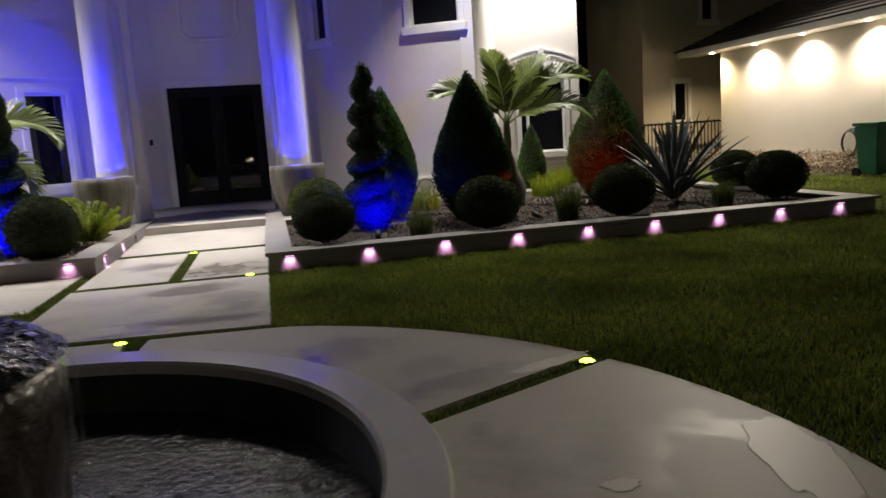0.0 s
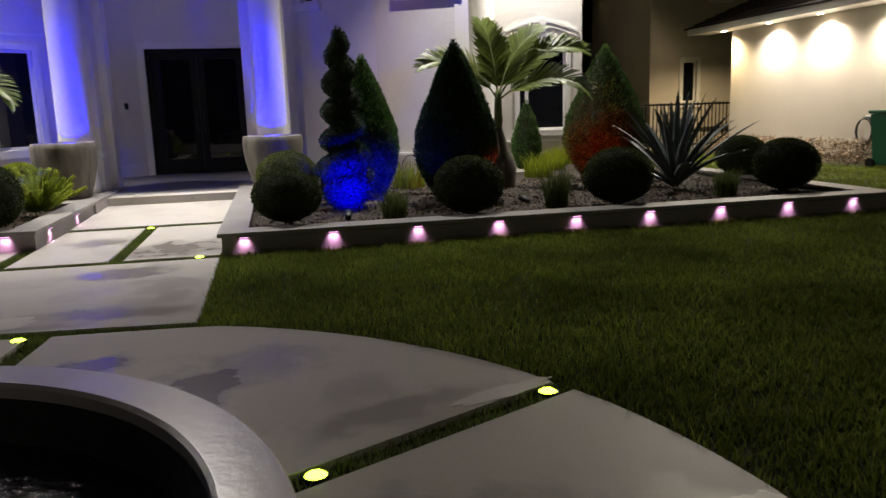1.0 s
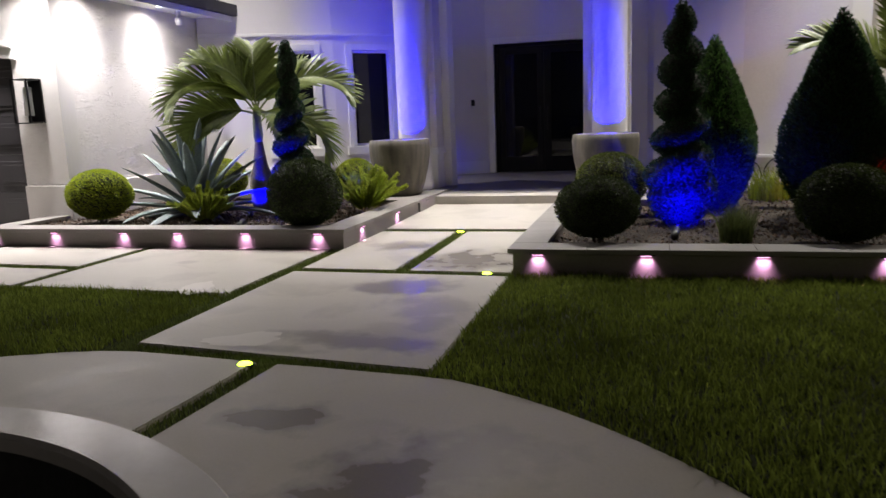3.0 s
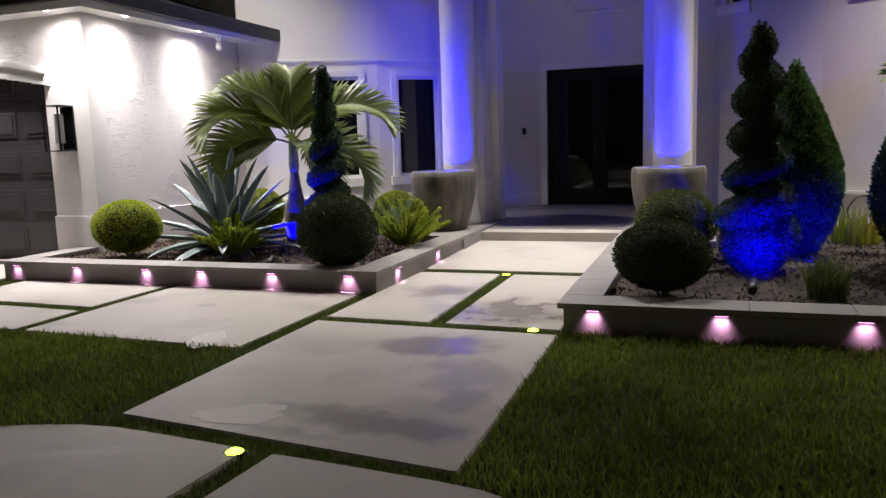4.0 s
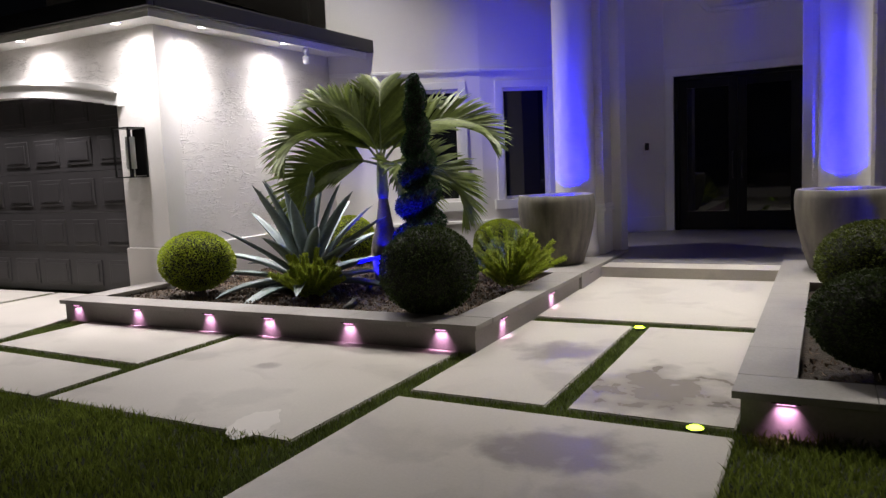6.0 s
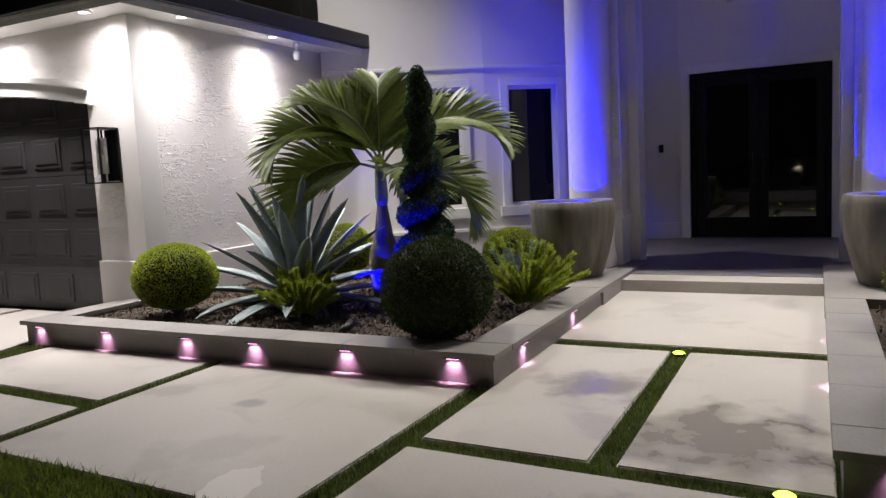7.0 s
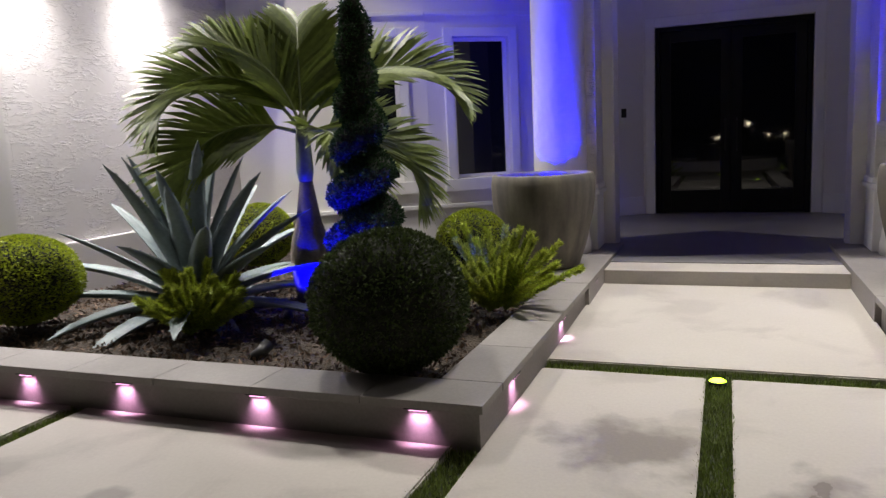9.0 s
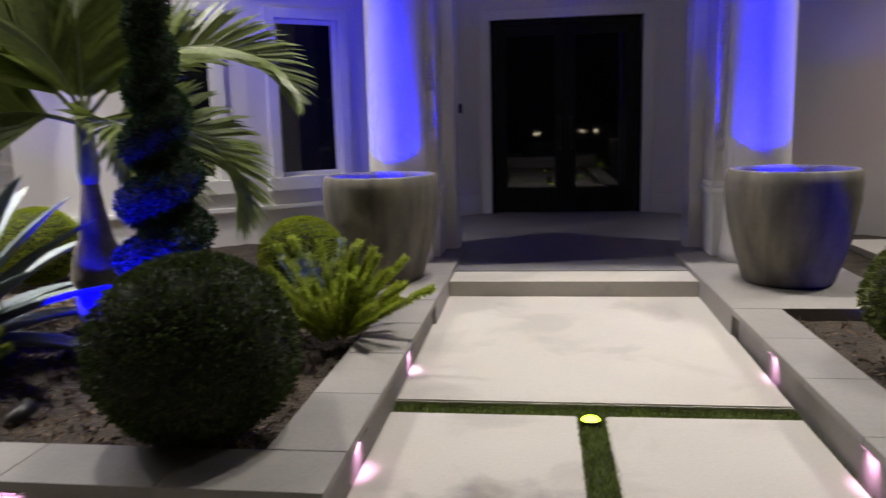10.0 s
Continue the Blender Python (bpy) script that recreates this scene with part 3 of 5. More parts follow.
wall_run("wall_return_2", (2.03, 16.75), (2.13, 16.2), 0, Z2, 0.2, "stucco", "pale stucco return wall")
LA, LB, LC = (-1.95, 16.2), (-3.3, 15.15), (-5.3, 14.12)
RA, RB, RC, RD, RE = (2.13, 16.2), (3.46, 15.3), (5.0, 14.45), (6.5, 17.9), (8.84, 17.9)


def dist(a, b):
    return math.hypot(b[0] - a[0], b[1] - a[1])


W2 = [0.33, 1.05, 0.85, 2.53]
W1 = [1.22, 1.92, 0.85, 2.53]
WU = [0.55, 1.5, 3.4, 4.9]
WR = [0.55, 1.7, 0.78, 2.7]
WA = [0.1, 0.35, 3.35, 4.9]
wall_run("wall_left_bay", LB, LA, 0, Z2, 0.25, "stucco", "pale stucco bay wall with a tall window", [W2])
wall_run("wall_left_wing", LC, LB, 0, Z2, 0.25, "stucco", "pale stucco wall with a tall window behind the palm", [W1])
wall_run("wall_right_bay", RA, RB, 0, Z2, 0.25, "stucco", "pale stucco bay wall", [WA])
wall_run("wall_right_wing", RB, RC, 0, Z2, 0.25, "faint", "pale stucco wall with an upper window", [WU])
wall_run("wall_right_return", RC, RD, 0, Z2, 0.25, "stucco", "pale stucco return wall")
wall_run("wall_right_end", RD, RE, 0, Z2, 0.25, "faint", "textured stucco wall with an arched window", [WR])
wall_run("wall_right_side", RE, (8.84, 26), 0, Z2, 0.25, "stucco", "pale stucco side wall of the house")


def window(name, a, b, spec, mullion=0, label="", arch=False):
    """A window in the wall from a to b: a deep white surround, a slim frame and dark panes."""
    s0, s1, z0, z1 = spec
    turn = math.atan2(b[1] - a[1], b[0] - a[0])
    ob = thing(name, label, "window", kind="structure")
    ob.matrix_world = Matrix.Translation((a[0], a[1], 0)) @ Matrix.Rotation(turn, 4, "Z")
    bm = bmesh.new()
    t = 0.11
    for p in ((s0 - t, s0, z0 - t, z1 + t), (s1, s1 + t, z0 - t, z1 + t), (s0, s1, z1, z1 + t)):
        box(bm, p[0], p[1], -0.045, 0.03, p[2], p[3], 0.006)
    part("surround", bm, "trim", ob)
    bm = bmesh.new()
    box(bm, s0 - t - 0.05, s1 + t + 0.05, -0.075, 0.03, z0 - t - 0.04, z0 - 0.001, 0.008)
    part("window_sill", bm, "trim", ob)
    bm = bmesh.new()
    f = 0.045
    box(bm, s0, s0 + f, 0.05, 0.11, z0, z1)
    box(bm, s1 - f, s1, 0.05, 0.11, z0, z1)
    box(bm, s0 + f, s1 - f, 0.05, 0.11, z0, z0 + f)
    box(bm, s0 + f, s1 - f, 0.05, 0.11, z1 - f, z1)
    edges = [s0 + f, s1 - f]
    if mullion:
        mm = s0 + (s1 - s0) * mullion
        box(bm, mm - 0.035, mm + 0.035, 0.045, 0.11, z0 + f, z1 - f)
        edges = [s0 + f, mm - 0.035, mm + 0.035, s1 - f]
    part("window_frame", bm, "trim", ob)
    for e0, e1 in zip(edges[::2], edges[1::2]):
        bm = bmesh.new()
        box(bm, e0 - 0.005, e1 + 0.005, 0.075, 0.085, z0 + 0.03, z1 - 0.03)
        part("pane", bm, "glass", ob)
    # plain dark sheet closes the opening in place of a room
    bm = bmesh.new()
    box(bm, s0, s1, 0.2, 0.24, z0, z1)
    part("dark_blind", bm, "dark", ob)
    if arch:
        bm = bmesh.new()
        for lo, hi, out in ((0.0, 0.1, 0.022), (0.1, 0.15, 0.036)):
            for i in range(24):
                c = []
                for k in (i, i + 1):
                    u = k / 24
                    c.append((s0 - 0.3 + (s1 - s0 + 0.6) * u, z1 + 0.16 + 0.22 * math.sin(math.pi * u)))
                (xa, za), (xb, zb) = c
                v = [bm.verts.new(q) for q in ((xa, -out, za + lo), (xb, -out, zb + lo), (xb, -out, zb + hi), (xa, -out, za + hi),
                                               (xa, 0.02, za + lo), (xb, 0.02, zb + lo), (xb, 0.02, zb + hi), (xa, 0.02, za + hi))]
                for f4 in ((0, 1, 2, 3), (7, 6, 5, 4), (4, 5, 1, 0), (3, 2, 6, 7)):
                    bm.faces.new([v[q] for q in f4])
        box(bm, (s0 + s1) / 2 - 0.07, (s0 + s1) / 2 + 0.07, -0.05, 0.02, z1 + 0.36, z1 + 0.58, 0.01)
        part("arch_moulding", bm, "trim", ob)
    return ob


window("window_1", LB, LA, W2, label="tall dark window in a white moulded surround")
window("window_2", LC, LB, W1, label="tall dark window behind the palm fronds")
window("window_3", RB, RC, WU, label="upper dark window with a white sill")
window("window_4", RD, RE, WR, 0.18, "dark two-pane window under an arched moulding", True)
window("window_5", RA, RB, WA, label="narrow dark upper window")

# horizontal band mouldings on the bay walls


def moulding(a, b, z, h, out, label):
    turn = math.atan2(b[1] - a[1], b[0] - a[0])
    bm = bmesh.new()
    box(bm, 0, dist(a, b), -out, 0.02, z, z + h, 0.008)
    ob = structure("trim", bm, "trim", label)
    ob.matrix_world = Matrix.Translation((a[0], a[1], 0)) @ Matrix.Rotation(turn, 4, "Z")
    return ob


for a, b in ((LB, LA), (LC, LB), (RB, RC), (RD, RE)):
    moulding(a, b, 0.5, 0.05, 0.05, "white moulded band low on the wall")
for a, b in ((LB, LA), (LC, LB)):
    moulding(a, b, 2.78, 0.05, 0.03, "white moulded band over the windows")

# entrance door
door = thing("door_1", "closed black double door with dark glass and iron grilles", "door", kind="structure")
DX0, DX1, DZ0, DZ1 = -0.862, 1.052, 0.18, 2.655
bm = bmesh.new()
box(bm, DX0, DX0 + 0.06, 17.36, 17.5, DZ0, DZ1)
box(bm, DX1 - 0.06, DX1, 17.36, 17.5, DZ0, DZ1)
box(bm, DX0 + 0.06, DX1 - 0.06, 17.36, 17.5, DZ1 - 0.06, DZ1)
part("door_frame", bm, "dark", door)
mid = (DX0 + DX1) / 2
for x0, x1, hx in ((DX0 + 0.065, mid - 0.003, mid - 0.07), (mid + 0.003, DX1 - 0.065, mid + 0.07)):
    bm = bmesh.new()
    s = 0.13
    box(bm, x0, x0 + s, 17.4, 17.46, DZ0 + 0.01, DZ1 - 0.065, 0.004)
    box(bm, x1 - s, x1, 17.4, 17.46, DZ0 + 0.01, DZ1 - 0.065, 0.004)
    box(bm, x0 + s, x1 - s, 17.4, 17.46, DZ0 + 0.01, DZ0 + 0.3, 0.004)
    box(bm, x0 + s, x1 - s, 17.4, 17.46, DZ1 - 0.2, DZ1 - 0.065, 0.004)
    leaf = part("door_leaf", bm, "dark", door)
    bm = bmesh.new()
    box(bm, x0 + s - 0.01, x1 - s + 0.01, 17.425, 17.435, DZ0 + 0.29, DZ1 - 0.19)
    part("pane", bm, "glass", leaf)
    bm = bmesh.new()
    tube(bm, [(hx, 17.39, 1.0), (hx, 17.34, 1.02), (hx, 17.34, 1.4), (hx, 17.39, 1.42)], [0.011] * 4)
    part("door_handle", bm, "metal", leaf)
# near-black sheet in place of the darkness in the hall
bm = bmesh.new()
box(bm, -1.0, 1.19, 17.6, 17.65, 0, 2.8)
structure("wall_inside", bm, "dark", "dark sheet standing in for the unlit hall behind the door glass")
# white jamb surround of the door
bm = bmesh.new()
for x0, x1, z0, z1 in ((-0.985, -0.866, 0.18, 2.78), (1.056, 1.175, 0.18, 2.78), (-0.866, 1.056, 2.659, 2.78)):
    box(bm, x0, x1, 17.295, 17.4, z0, z1, 0.006)
structure("trim", bm, "trim", "white moulded surround of the entrance door")
# octagonal panel moulding over the door
bm = bmesh.new()
oct_pts = [(-0.45, 3.78), (-0.3, 3.62), (0.55, 3.62), (0.7, 3.78), (0.7, 4.7), (0.55, 4.86), (-0.3, 4.86), (-0.45, 4.7)]
for (xa, za), (xb, zb) in zip(oct_pts, oct_pts[1:] + oct_pts[:1]):
    tube(bm, [(xa, 17.31, za), (xb, 17.31, zb)], [0.045, 0.045], 8)
structure("trim", bm, "trim", "octagonal raised moulding over the door", smooth=True)
# panel mouldings on the splay
for a, b in (((-1.85, 16.75), (-1.02, 17.32)), ((1.2, 17.32), (2.03, 16.75))):
    turn = math.atan2(b[1] - a[1], b[0] - a[0])
    bm = bmesh.new()
    L0 = dist(a, b)
    box(bm, 0.0, L0, -0.025, 0.02, 0.17, 0.42, 0.006)
    ob = structure("baseboard", bm, "trim", "pale base moulding of the porch wall")
    ob.matrix_world = Matrix.Translation((a[0], a[1], 0)) @ Matrix.Rotation(turn, 4, "Z")
bell = thing("doorbell", "small dark video doorbell on the porch wall", "doorbell")
turn = math.atan2(0.57, 0.83)
bell.matrix_world = Matrix.Translation((-1.27, 17.13, 1.52)) @ Matrix.Rotation(turn, 4, "Z")
bm = bmesh.new()
box(bm, -0.04, 0.04, -0.02, 0.02, -0.09, 0.09, 0.01)
part("plate", bm, "plastic", bell)
bm = bmesh.new()
box(bm, -0.035, 0.035, -0.045, -0.021, -0.02, 0.1, 0.01)
part("camera_unit", bm, "metal", bell)

# portico: piers, round columns and the roof over the porch


def portico_pier(sign, name):
    x_in, x_out = (-1.12, -1.66) if sign < 0 else (1.2, 1.8)
    x0, x1 = min(x_in, x_out), max(x_in, x_out)
    ob = thing(name, "tall pale stucco column on a moulded pedestal behind a pot", "column")
    bm = bmesh.new()
    box(bm, x0, x1, 13.92, 14.32, 0.206, 0.74, 0.006)
    part("pedestal", bm, "trim", ob)
    bm = bmesh.new()
    box(bm, x0 - 0.03, x1 + 0.03, 13.89, 14.35, 0.74, 0.79, 0.015)
    box(bm, x0 - 0.015, x1 + 0.015, 13.905, 14.335, 0.79, 0.84, 0.01)
    part("moulding", bm, "trim", ob)
    bm = bmesh.new()
    box(bm, x0, x1, 13.92, 14.32, 0.84, 4.62)
    part("pier", bm, "rough", ob, "rough trowelled stucco")
    bm = bmesh.new()
    x_back = x_in - sign * 0.11
    box(bm, min(x_back, x_back + sign * 0.5), max(x_back, x_back + sign * 0.5), 14.36, 14.7, 0.176, 4.62, 0.01)
    part("back_pier", bm, "stucco", ob, "smooth stucco back pier")
    cx = -1.44 if sign < 0 else 1.51
    bm = bmesh.new()
    prof = [(0.275, 0.206), (0.275, 0.3), (0.265, 0.34), (0.26, 0.4), (0.25, 0.44)] + [(0.25 - 0.012 * i / 10, 0.44 + 3.9 * i / 10) for i in range(1, 11)] + [(0.29, 4.4), (0.3, 4.62)]
    lathe(bm, prof, (cx, 13.79), 48)
    part("shaft", bm, "stucco", ob, "smooth round shaft", smooth=True)
    return ob


portico_pier(-1, "portico_column")
portico_pier(1, "portico_column")
bm = bmesh.new()
box(bm, -2.3, 2.4, 13.1, 17.9, 4.62, 6.2, 0.01)
structure("ceiling", bm, "stucco", "plain portico ceiling over the porch")

# pots


def pot(x, y, label, lamp_y):
    ob = thing("planter_pot", label, "pot", x, y, 0.206, group="tall pots by the entrance")
    bm = bmesh.new()
    prof = [(0.0, 0.0), (0.27, 0.0), (0.3, 0.02), (0.36, 0.2), (0.415, 0.42), (0.44, 0.6), (0.442, 0.72), (0.43, 0.79), (0.42, 0.8),
            (0.385, 0.8), (0.38, 0.77), (0.36, 0.5), (0.34, 0.42), (0.0, 0.42)]
    lathe(bm, prof, seg=56)
    part("vessel", bm, "pot", ob, smooth=True)
    bm = bmesh.new()
    lathe(bm, [(0.03, 0.42), (0.05, 0.425), (0.05, 0.47), (0.04, 0.48), (0.0, 0.48)], (0, lamp_y), 16)
    part("blue_lamp", bm, "metal", ob)
    # added plates, hidden in the pot, narrow the blue beam to the column
    gap = 0.031 if lamp_y > -0.1 else 0.025
    for sx in (-1, 1):
        bm = bmesh.new()
        box(bm, sx * gap - 0.002, sx * gap + 0.002, lamp_y + 0.02, lamp_y + 0.11, 0.424, 0.78)
        part("glare_shield", bm, "metal", ob)
    return ob


pot(-1.44, 13.03, "tall tapered grey stone pot lit blue inside", -0.06)
pot(1.5, 12.9, "tall tapered grey stone pot lit blue inside", -0.2)

# ---- garage wing ----
GX, GY = -5.33, 10.87
DC, DHALF = -8.47, 2.45


def arch_z(x):
    u = (x - DC) / DHALF
    return 2.27 + 0.24 * (1 - u * u)


bm = bmesh.new()
box(bm, DC + DHALF, GX, GY, GY + 0.3, 0, 3.2)
box(bm, -12.5, DC - DHALF, GY, GY + 0.3, 0, 3.2)
for i in range(24):
    xa, xb = DC - DHALF + 2 * DHALF * i / 24, DC - DHALF + 2 * DHALF * (i + 1) / 24
    box(bm, xa, xb, GY, GY + 0.3, (arch_z(xa) + arch_z(xb)) / 2, 3.2)
structure("wall_garage_front", bm, "trowel", "white trowelled stucco wall round the garage door")
bm = bmesh.new()
box(bm, GX - 0.3, GX, GY + 0.301, 16.5, 0, 3.2)
structure("wall_garage_side", bm, "trowel", "white trowelled stucco side wall of the garage")
bm = bmesh.new()
box(bm, GX - 0.24, GX + 0.025, GY - 0.025, GY + 0.1, 0.62, 3.15)
box(bm, GX - 0.1, GX + 0.025, GY + 0.1, GY + 0.24, 0.62, 3.15)
structure("trim", bm, "stucco", "smooth white corner band of the garage")
bm = bmesh.new()
box(bm, DC + DHALF + 0.01, GX + 0.04, GY - 0.05, GY + 0.1, -0.02, 0.6, 0.01)
box(bm, GX - 0.1, GX + 0.04, GY + 0.1, 14.1, -0.02, 0.6, 0.01)
structure("baseboard", bm, "stucco", "smooth white plinth of the garage")
# arched moulding
bm = bmesh.new()
for k, (lo, hi, out) in enumerate(((0.0, 0.15, 0.06), (0.15, 0.21, 0.1))):
    for i in range(32):
        xa, xb = DC - 2.55 + 5.1 * i / 32, DC - 2.55 + 5.1 * (i + 1) / 32
        za, zb = arch_z(xa), arch_z(xb)
        v = [bm.verts.new(c) for c in ((xa, GY - out, za + lo), (xb, GY - out, zb + lo), (xb, GY - out, zb + hi), (xa, GY - out, za + hi),
                                       (xa, GY + 0.02, za + lo), (xb, GY + 0.02, zb + lo), (xb, GY + 0.02, zb + hi), (xa, GY + 0.02, za + hi))]
        for f4 in ((0, 1, 2, 3), (7, 6, 5, 4), (4, 5, 1, 0), (3, 2, 6, 7), (5, 6, 2, 1), (4, 0, 3, 7)):
            bm.faces.new([v[q] for q in f4])
structure("trim", bm, "trim", "white arched moulding over the garage door")
# sectional door
gd = thing("garage_door", "closed dark grey sectional garage door with raised panels", "garage door")
for row in range(5):
    z0, z1 = 0.0 + row * 0.51, 0.51 + row * 0.51
    bm = bmesh.new()
    box(bm, DC - DHALF - 0.05, DC + DHALF + 0.05, GY + 0.14, GY + 0.18, z0 + 0.003, z1 - 0.003, 0.003)
    sec = part("door_section", bm, "garage", gd)
    n = 8
    w = 2 * DHALF / n
    for c in range(n):
        x0 = DC - DHALF + w * c + 0.07
        bm = bmesh.new()
        box(bm, x0, x0 + w - 0.14, GY + 0.125, GY + 0.15, z0 + 0.09, z1 - 0.09, 0.01)
        box(bm, x0 + 0.05, x0 + w - 0.19, GY + 0.115, GY + 0.13, z0 + 0.14, z1 - 0.14, 0.006)
        part("panel", bm, "garage", sec)
# roof over the garage: soffit, gutter, tiles
EX, EY = -4.78, 10.32
bm = bmesh.new()
prism(bm, [(-12.5, EY), (EX, EY), (EX, 14.75), (GX - 0.05, 14.75), (GX - 0.05, GY + 0.1), (-12.5, GY + 0.1)], 3.1, 3.16)
structure("soffit", bm, "trim", "white soffit under the garage eave")
bm = bmesh.new()
box(bm, -12.5, EX + 0.09, EY - 0.09, EY, 3.12, 3.31, 0.02)
box(bm, EX, EX + 0.09, EY, 14.75, 3.12, 3.31, 0.02)
structure("gutter", bm, "gutter", "black metal gutter along the garage eave")
bm = bmesh.new()
box(bm, -12.5, EX - 0.01, EY + 0.01, EY + 0.04, 3.04, 3.1)
box(bm, EX - 0.04, EX - 0.01, EY + 0.04, 14.7, 3.04, 3.1)
structure("trim", bm, "trim", "white eave trim")
roof = thing("garage_roof", "dark grey flat-tile hip roof over the garage", "roof", kind="structure")
SL = 0.36
for i in range(12):
    d0, d1 = 0.3 * i, 0.3 * i + 0.33
    z0, z1 = 3.2 + d0 * SL + 0.03, 3.2 + d1 * SL
    bm = bmesh.new()
    a = [(-12.5, EY - 0.05 + d0, z0 + 0.02), (EX + 0.05 - d0, EY - 0.05 + d0, z0 + 0.02), (EX + 0.05 - d1, EY - 0.05 + d1, z1 + 0.02), (-12.5, EY - 0.05 + d1, z1 + 0.02)]
    b = [(EX + 0.05 - d0, EY - 0.05 + d0, z0 + 0.02), (EX + 0.05 - d0, 14.75, z0 + 0.02), (EX + 0.05 - d1, 14.75, z1 + 0.02), (EX + 0.05 - d1, EY - 0.05 + d1, z1 + 0.02)]
    for q in (a, b):
        top = [bm.verts.new(c) for c in q]
        low = [bm.verts.new((c[0], c[1], c[2] - 0.05)) for c in q]
        bm.faces.new(top)
        bm.faces.new(low[::-1])
        for k in range(4):
            bm.faces.new((low[k], low[(k + 1) % 4], top[(k + 1) % 4], top[k]))
    part("tile_course", bm, "roof", roof)
# soffit downlights
for gx, gy in GARAGE_LIGHTS:
    ob = thing("soffit_light", "small round white downlight in the eave", "downlight", gx, gy, 3.1, group="garage soffit lights")
    bm = bmesh.new()
    lathe(bm, [(0.065, 0.0), (0.07, -0.012), (0.05, -0.012), (0.05, -0.002)], seg=24, closed=True)
    part("ring", bm, "plastic", ob)
    bm = bmesh.new()
    lathe(bm, [(0.049, -0.003), (0.049, -0.008)], seg=24)
    part("lens", bm, "lens", ob)
# security camera under the eave
ob = thing("security_camera", "small white security camera under the eave", "camera", -5.08, 13.3, 3.04)
bm = bmesh.new()
lathe(bm, [(0.04, 0.06), (0.045, 0.0), (0.02, -0.02), (0.02, -0.05)], seg=20)
part("mount", bm, "plastic", ob, smooth=True)
bm = bmesh.new()
lathe(bm, [(0.0, -0.16), (0.045, -0.15), (0.055, -0.1), (0.045, -0.05), (0.0, -0.04)], seg=24)
part("dome", bm, "plastic", ob, smooth=True)
# wall lantern beside the garage door
ob = thing("wall_lantern", "unlit black box wall lantern with a glass cylinder", "wall lamp", -5.68, GY - 0.012, 1.42)
bm = bmesh.new()
box(bm, -0.09, 0.09, -0.02, 0.012, 0.02, 0.55, 0.004)
part("back_plate", bm, "metal", ob)
for x in (-0.12, 0.12):
    for y in (-0.26, -0.03):
        bm = bmesh.new()
        box(bm, x - 0.008, x + 0.008, y - 0.008, y + 0.008, 0.0, 0.56)
        part("frame_bar", bm, "metal", ob)
for z in (0.0, 0.55):
    bm = bmesh.new()
    box(bm, -0.128, 0.128, -0.268, -0.022, z, z + 0.014)
    part("frame_plate", bm, "metal", ob)
bm = bmesh.new()
lathe(bm, [(0.055, 0.1), (0.055, 0.46), (0.05, 0.46), (0.05, 0.1)], (0, -0.14), 24, True)
part("glass_cylinder", bm, "plastic", ob, smooth=True)
bm = bmesh.new()
tube(bm, [(0, -0.14, 0.014), (0, -0.14, 0.1)], [0.02, 0.02])
part("socket", bm, "metal", ob)
# upper storey over the garage
bm = bmesh.new()
box(bm, -12.5, -5.3, 14.8, 15.05, 3.0, Z2)
structure("wall_upper_left", bm, "stucco", "pale stucco upper wall over the garage roof")
window("window_8", (-12.5, 14.79), (-5.3, 14.79), (6.42, 7.02, 3.72, 5.0), label="dark upper window over the garage roof")
bm = bmesh.new()
box(bm, -5.28, -4.75, 14.45, 14.8, 0.0, Z2)
structure("wall_pilaster", bm, "stucco", "pale stucco pilaster beside the garage eave")

# back walls that close the house
bm = bmesh.new()
box(bm, -12.5, 8.8, 25.8, 26, 0, Z2)
structure("wall_back", bm, "stucco", "plain back wall of the house")
bm = bmesh.new()
prism(bm, [(-12.5, 15.05), (-5.3, 14.9), (-3.4, 15.5), (-2.2, 16.6), (2.3, 17.5), (3.4, 16.6), (5.0, 14.9), (6.2, 17.95), (8.84, 17.95), (8.84, 26), (-12.5, 26)], Z2, Z2 + 0.1)
structure("roof_main", bm, "roof", "flat dark roof of the house")

# ---- fountain ----
fountain = thing("fountain", "round rendered fountain basin with dark water and a wet stone drum", "fountain", CX, CY, 0)
bm = bmesh.new()
lathe(bm, [(RIM, -0.06), (RIM, 0.285), (RIM - 0.012, 0.3), (RIM - 0.2, 0.3), (RIM - 0.215, 0.285), (RIM - 0.215, 0.24), (RIM - 0.2, 0.24), (RIM - 0.2, -0.3), (RIM - 0.1, -0.3)], seg=120, closed=True)
part("basin_wall", bm, "rim", fountain, "pale rendered rim", smooth=False)
bm = bmesh.new()
lathe(bm, [(0.0, -0.3), (RIM - 0.216, -0.3), (RIM - 0.216, -0.26), (0.0, -0.26)], seg=60)
part("basin_floor", bm, "stone", fountain)
bm = bmesh.new()
prof = [(0.53, -0.26), (0.55, 0.2), (0.565, 0.5), (0.59, 0.62), (0.575, 0.72), (0.5, 0.75), (0.2, 0.76), (0.0, 0.76)]
lathe(bm, prof, seg=48)
part("stone_drum", bm, "stone", fountain, "wet dark stone drum", smooth=True)
# inner ring in a dark colour, for the shade inside the basin
bm = bmesh.new()
lathe(bm, [(RIM - 0.216, 0.238), (RIM - 0.216, -0.28), (RIM - 0.201, -0.28), (RIM - 0.201, 0.238)], seg=120, closed=True)
part("basin_lining", bm, "lining", fountain, "inner basin face, darkened for the shade in it")
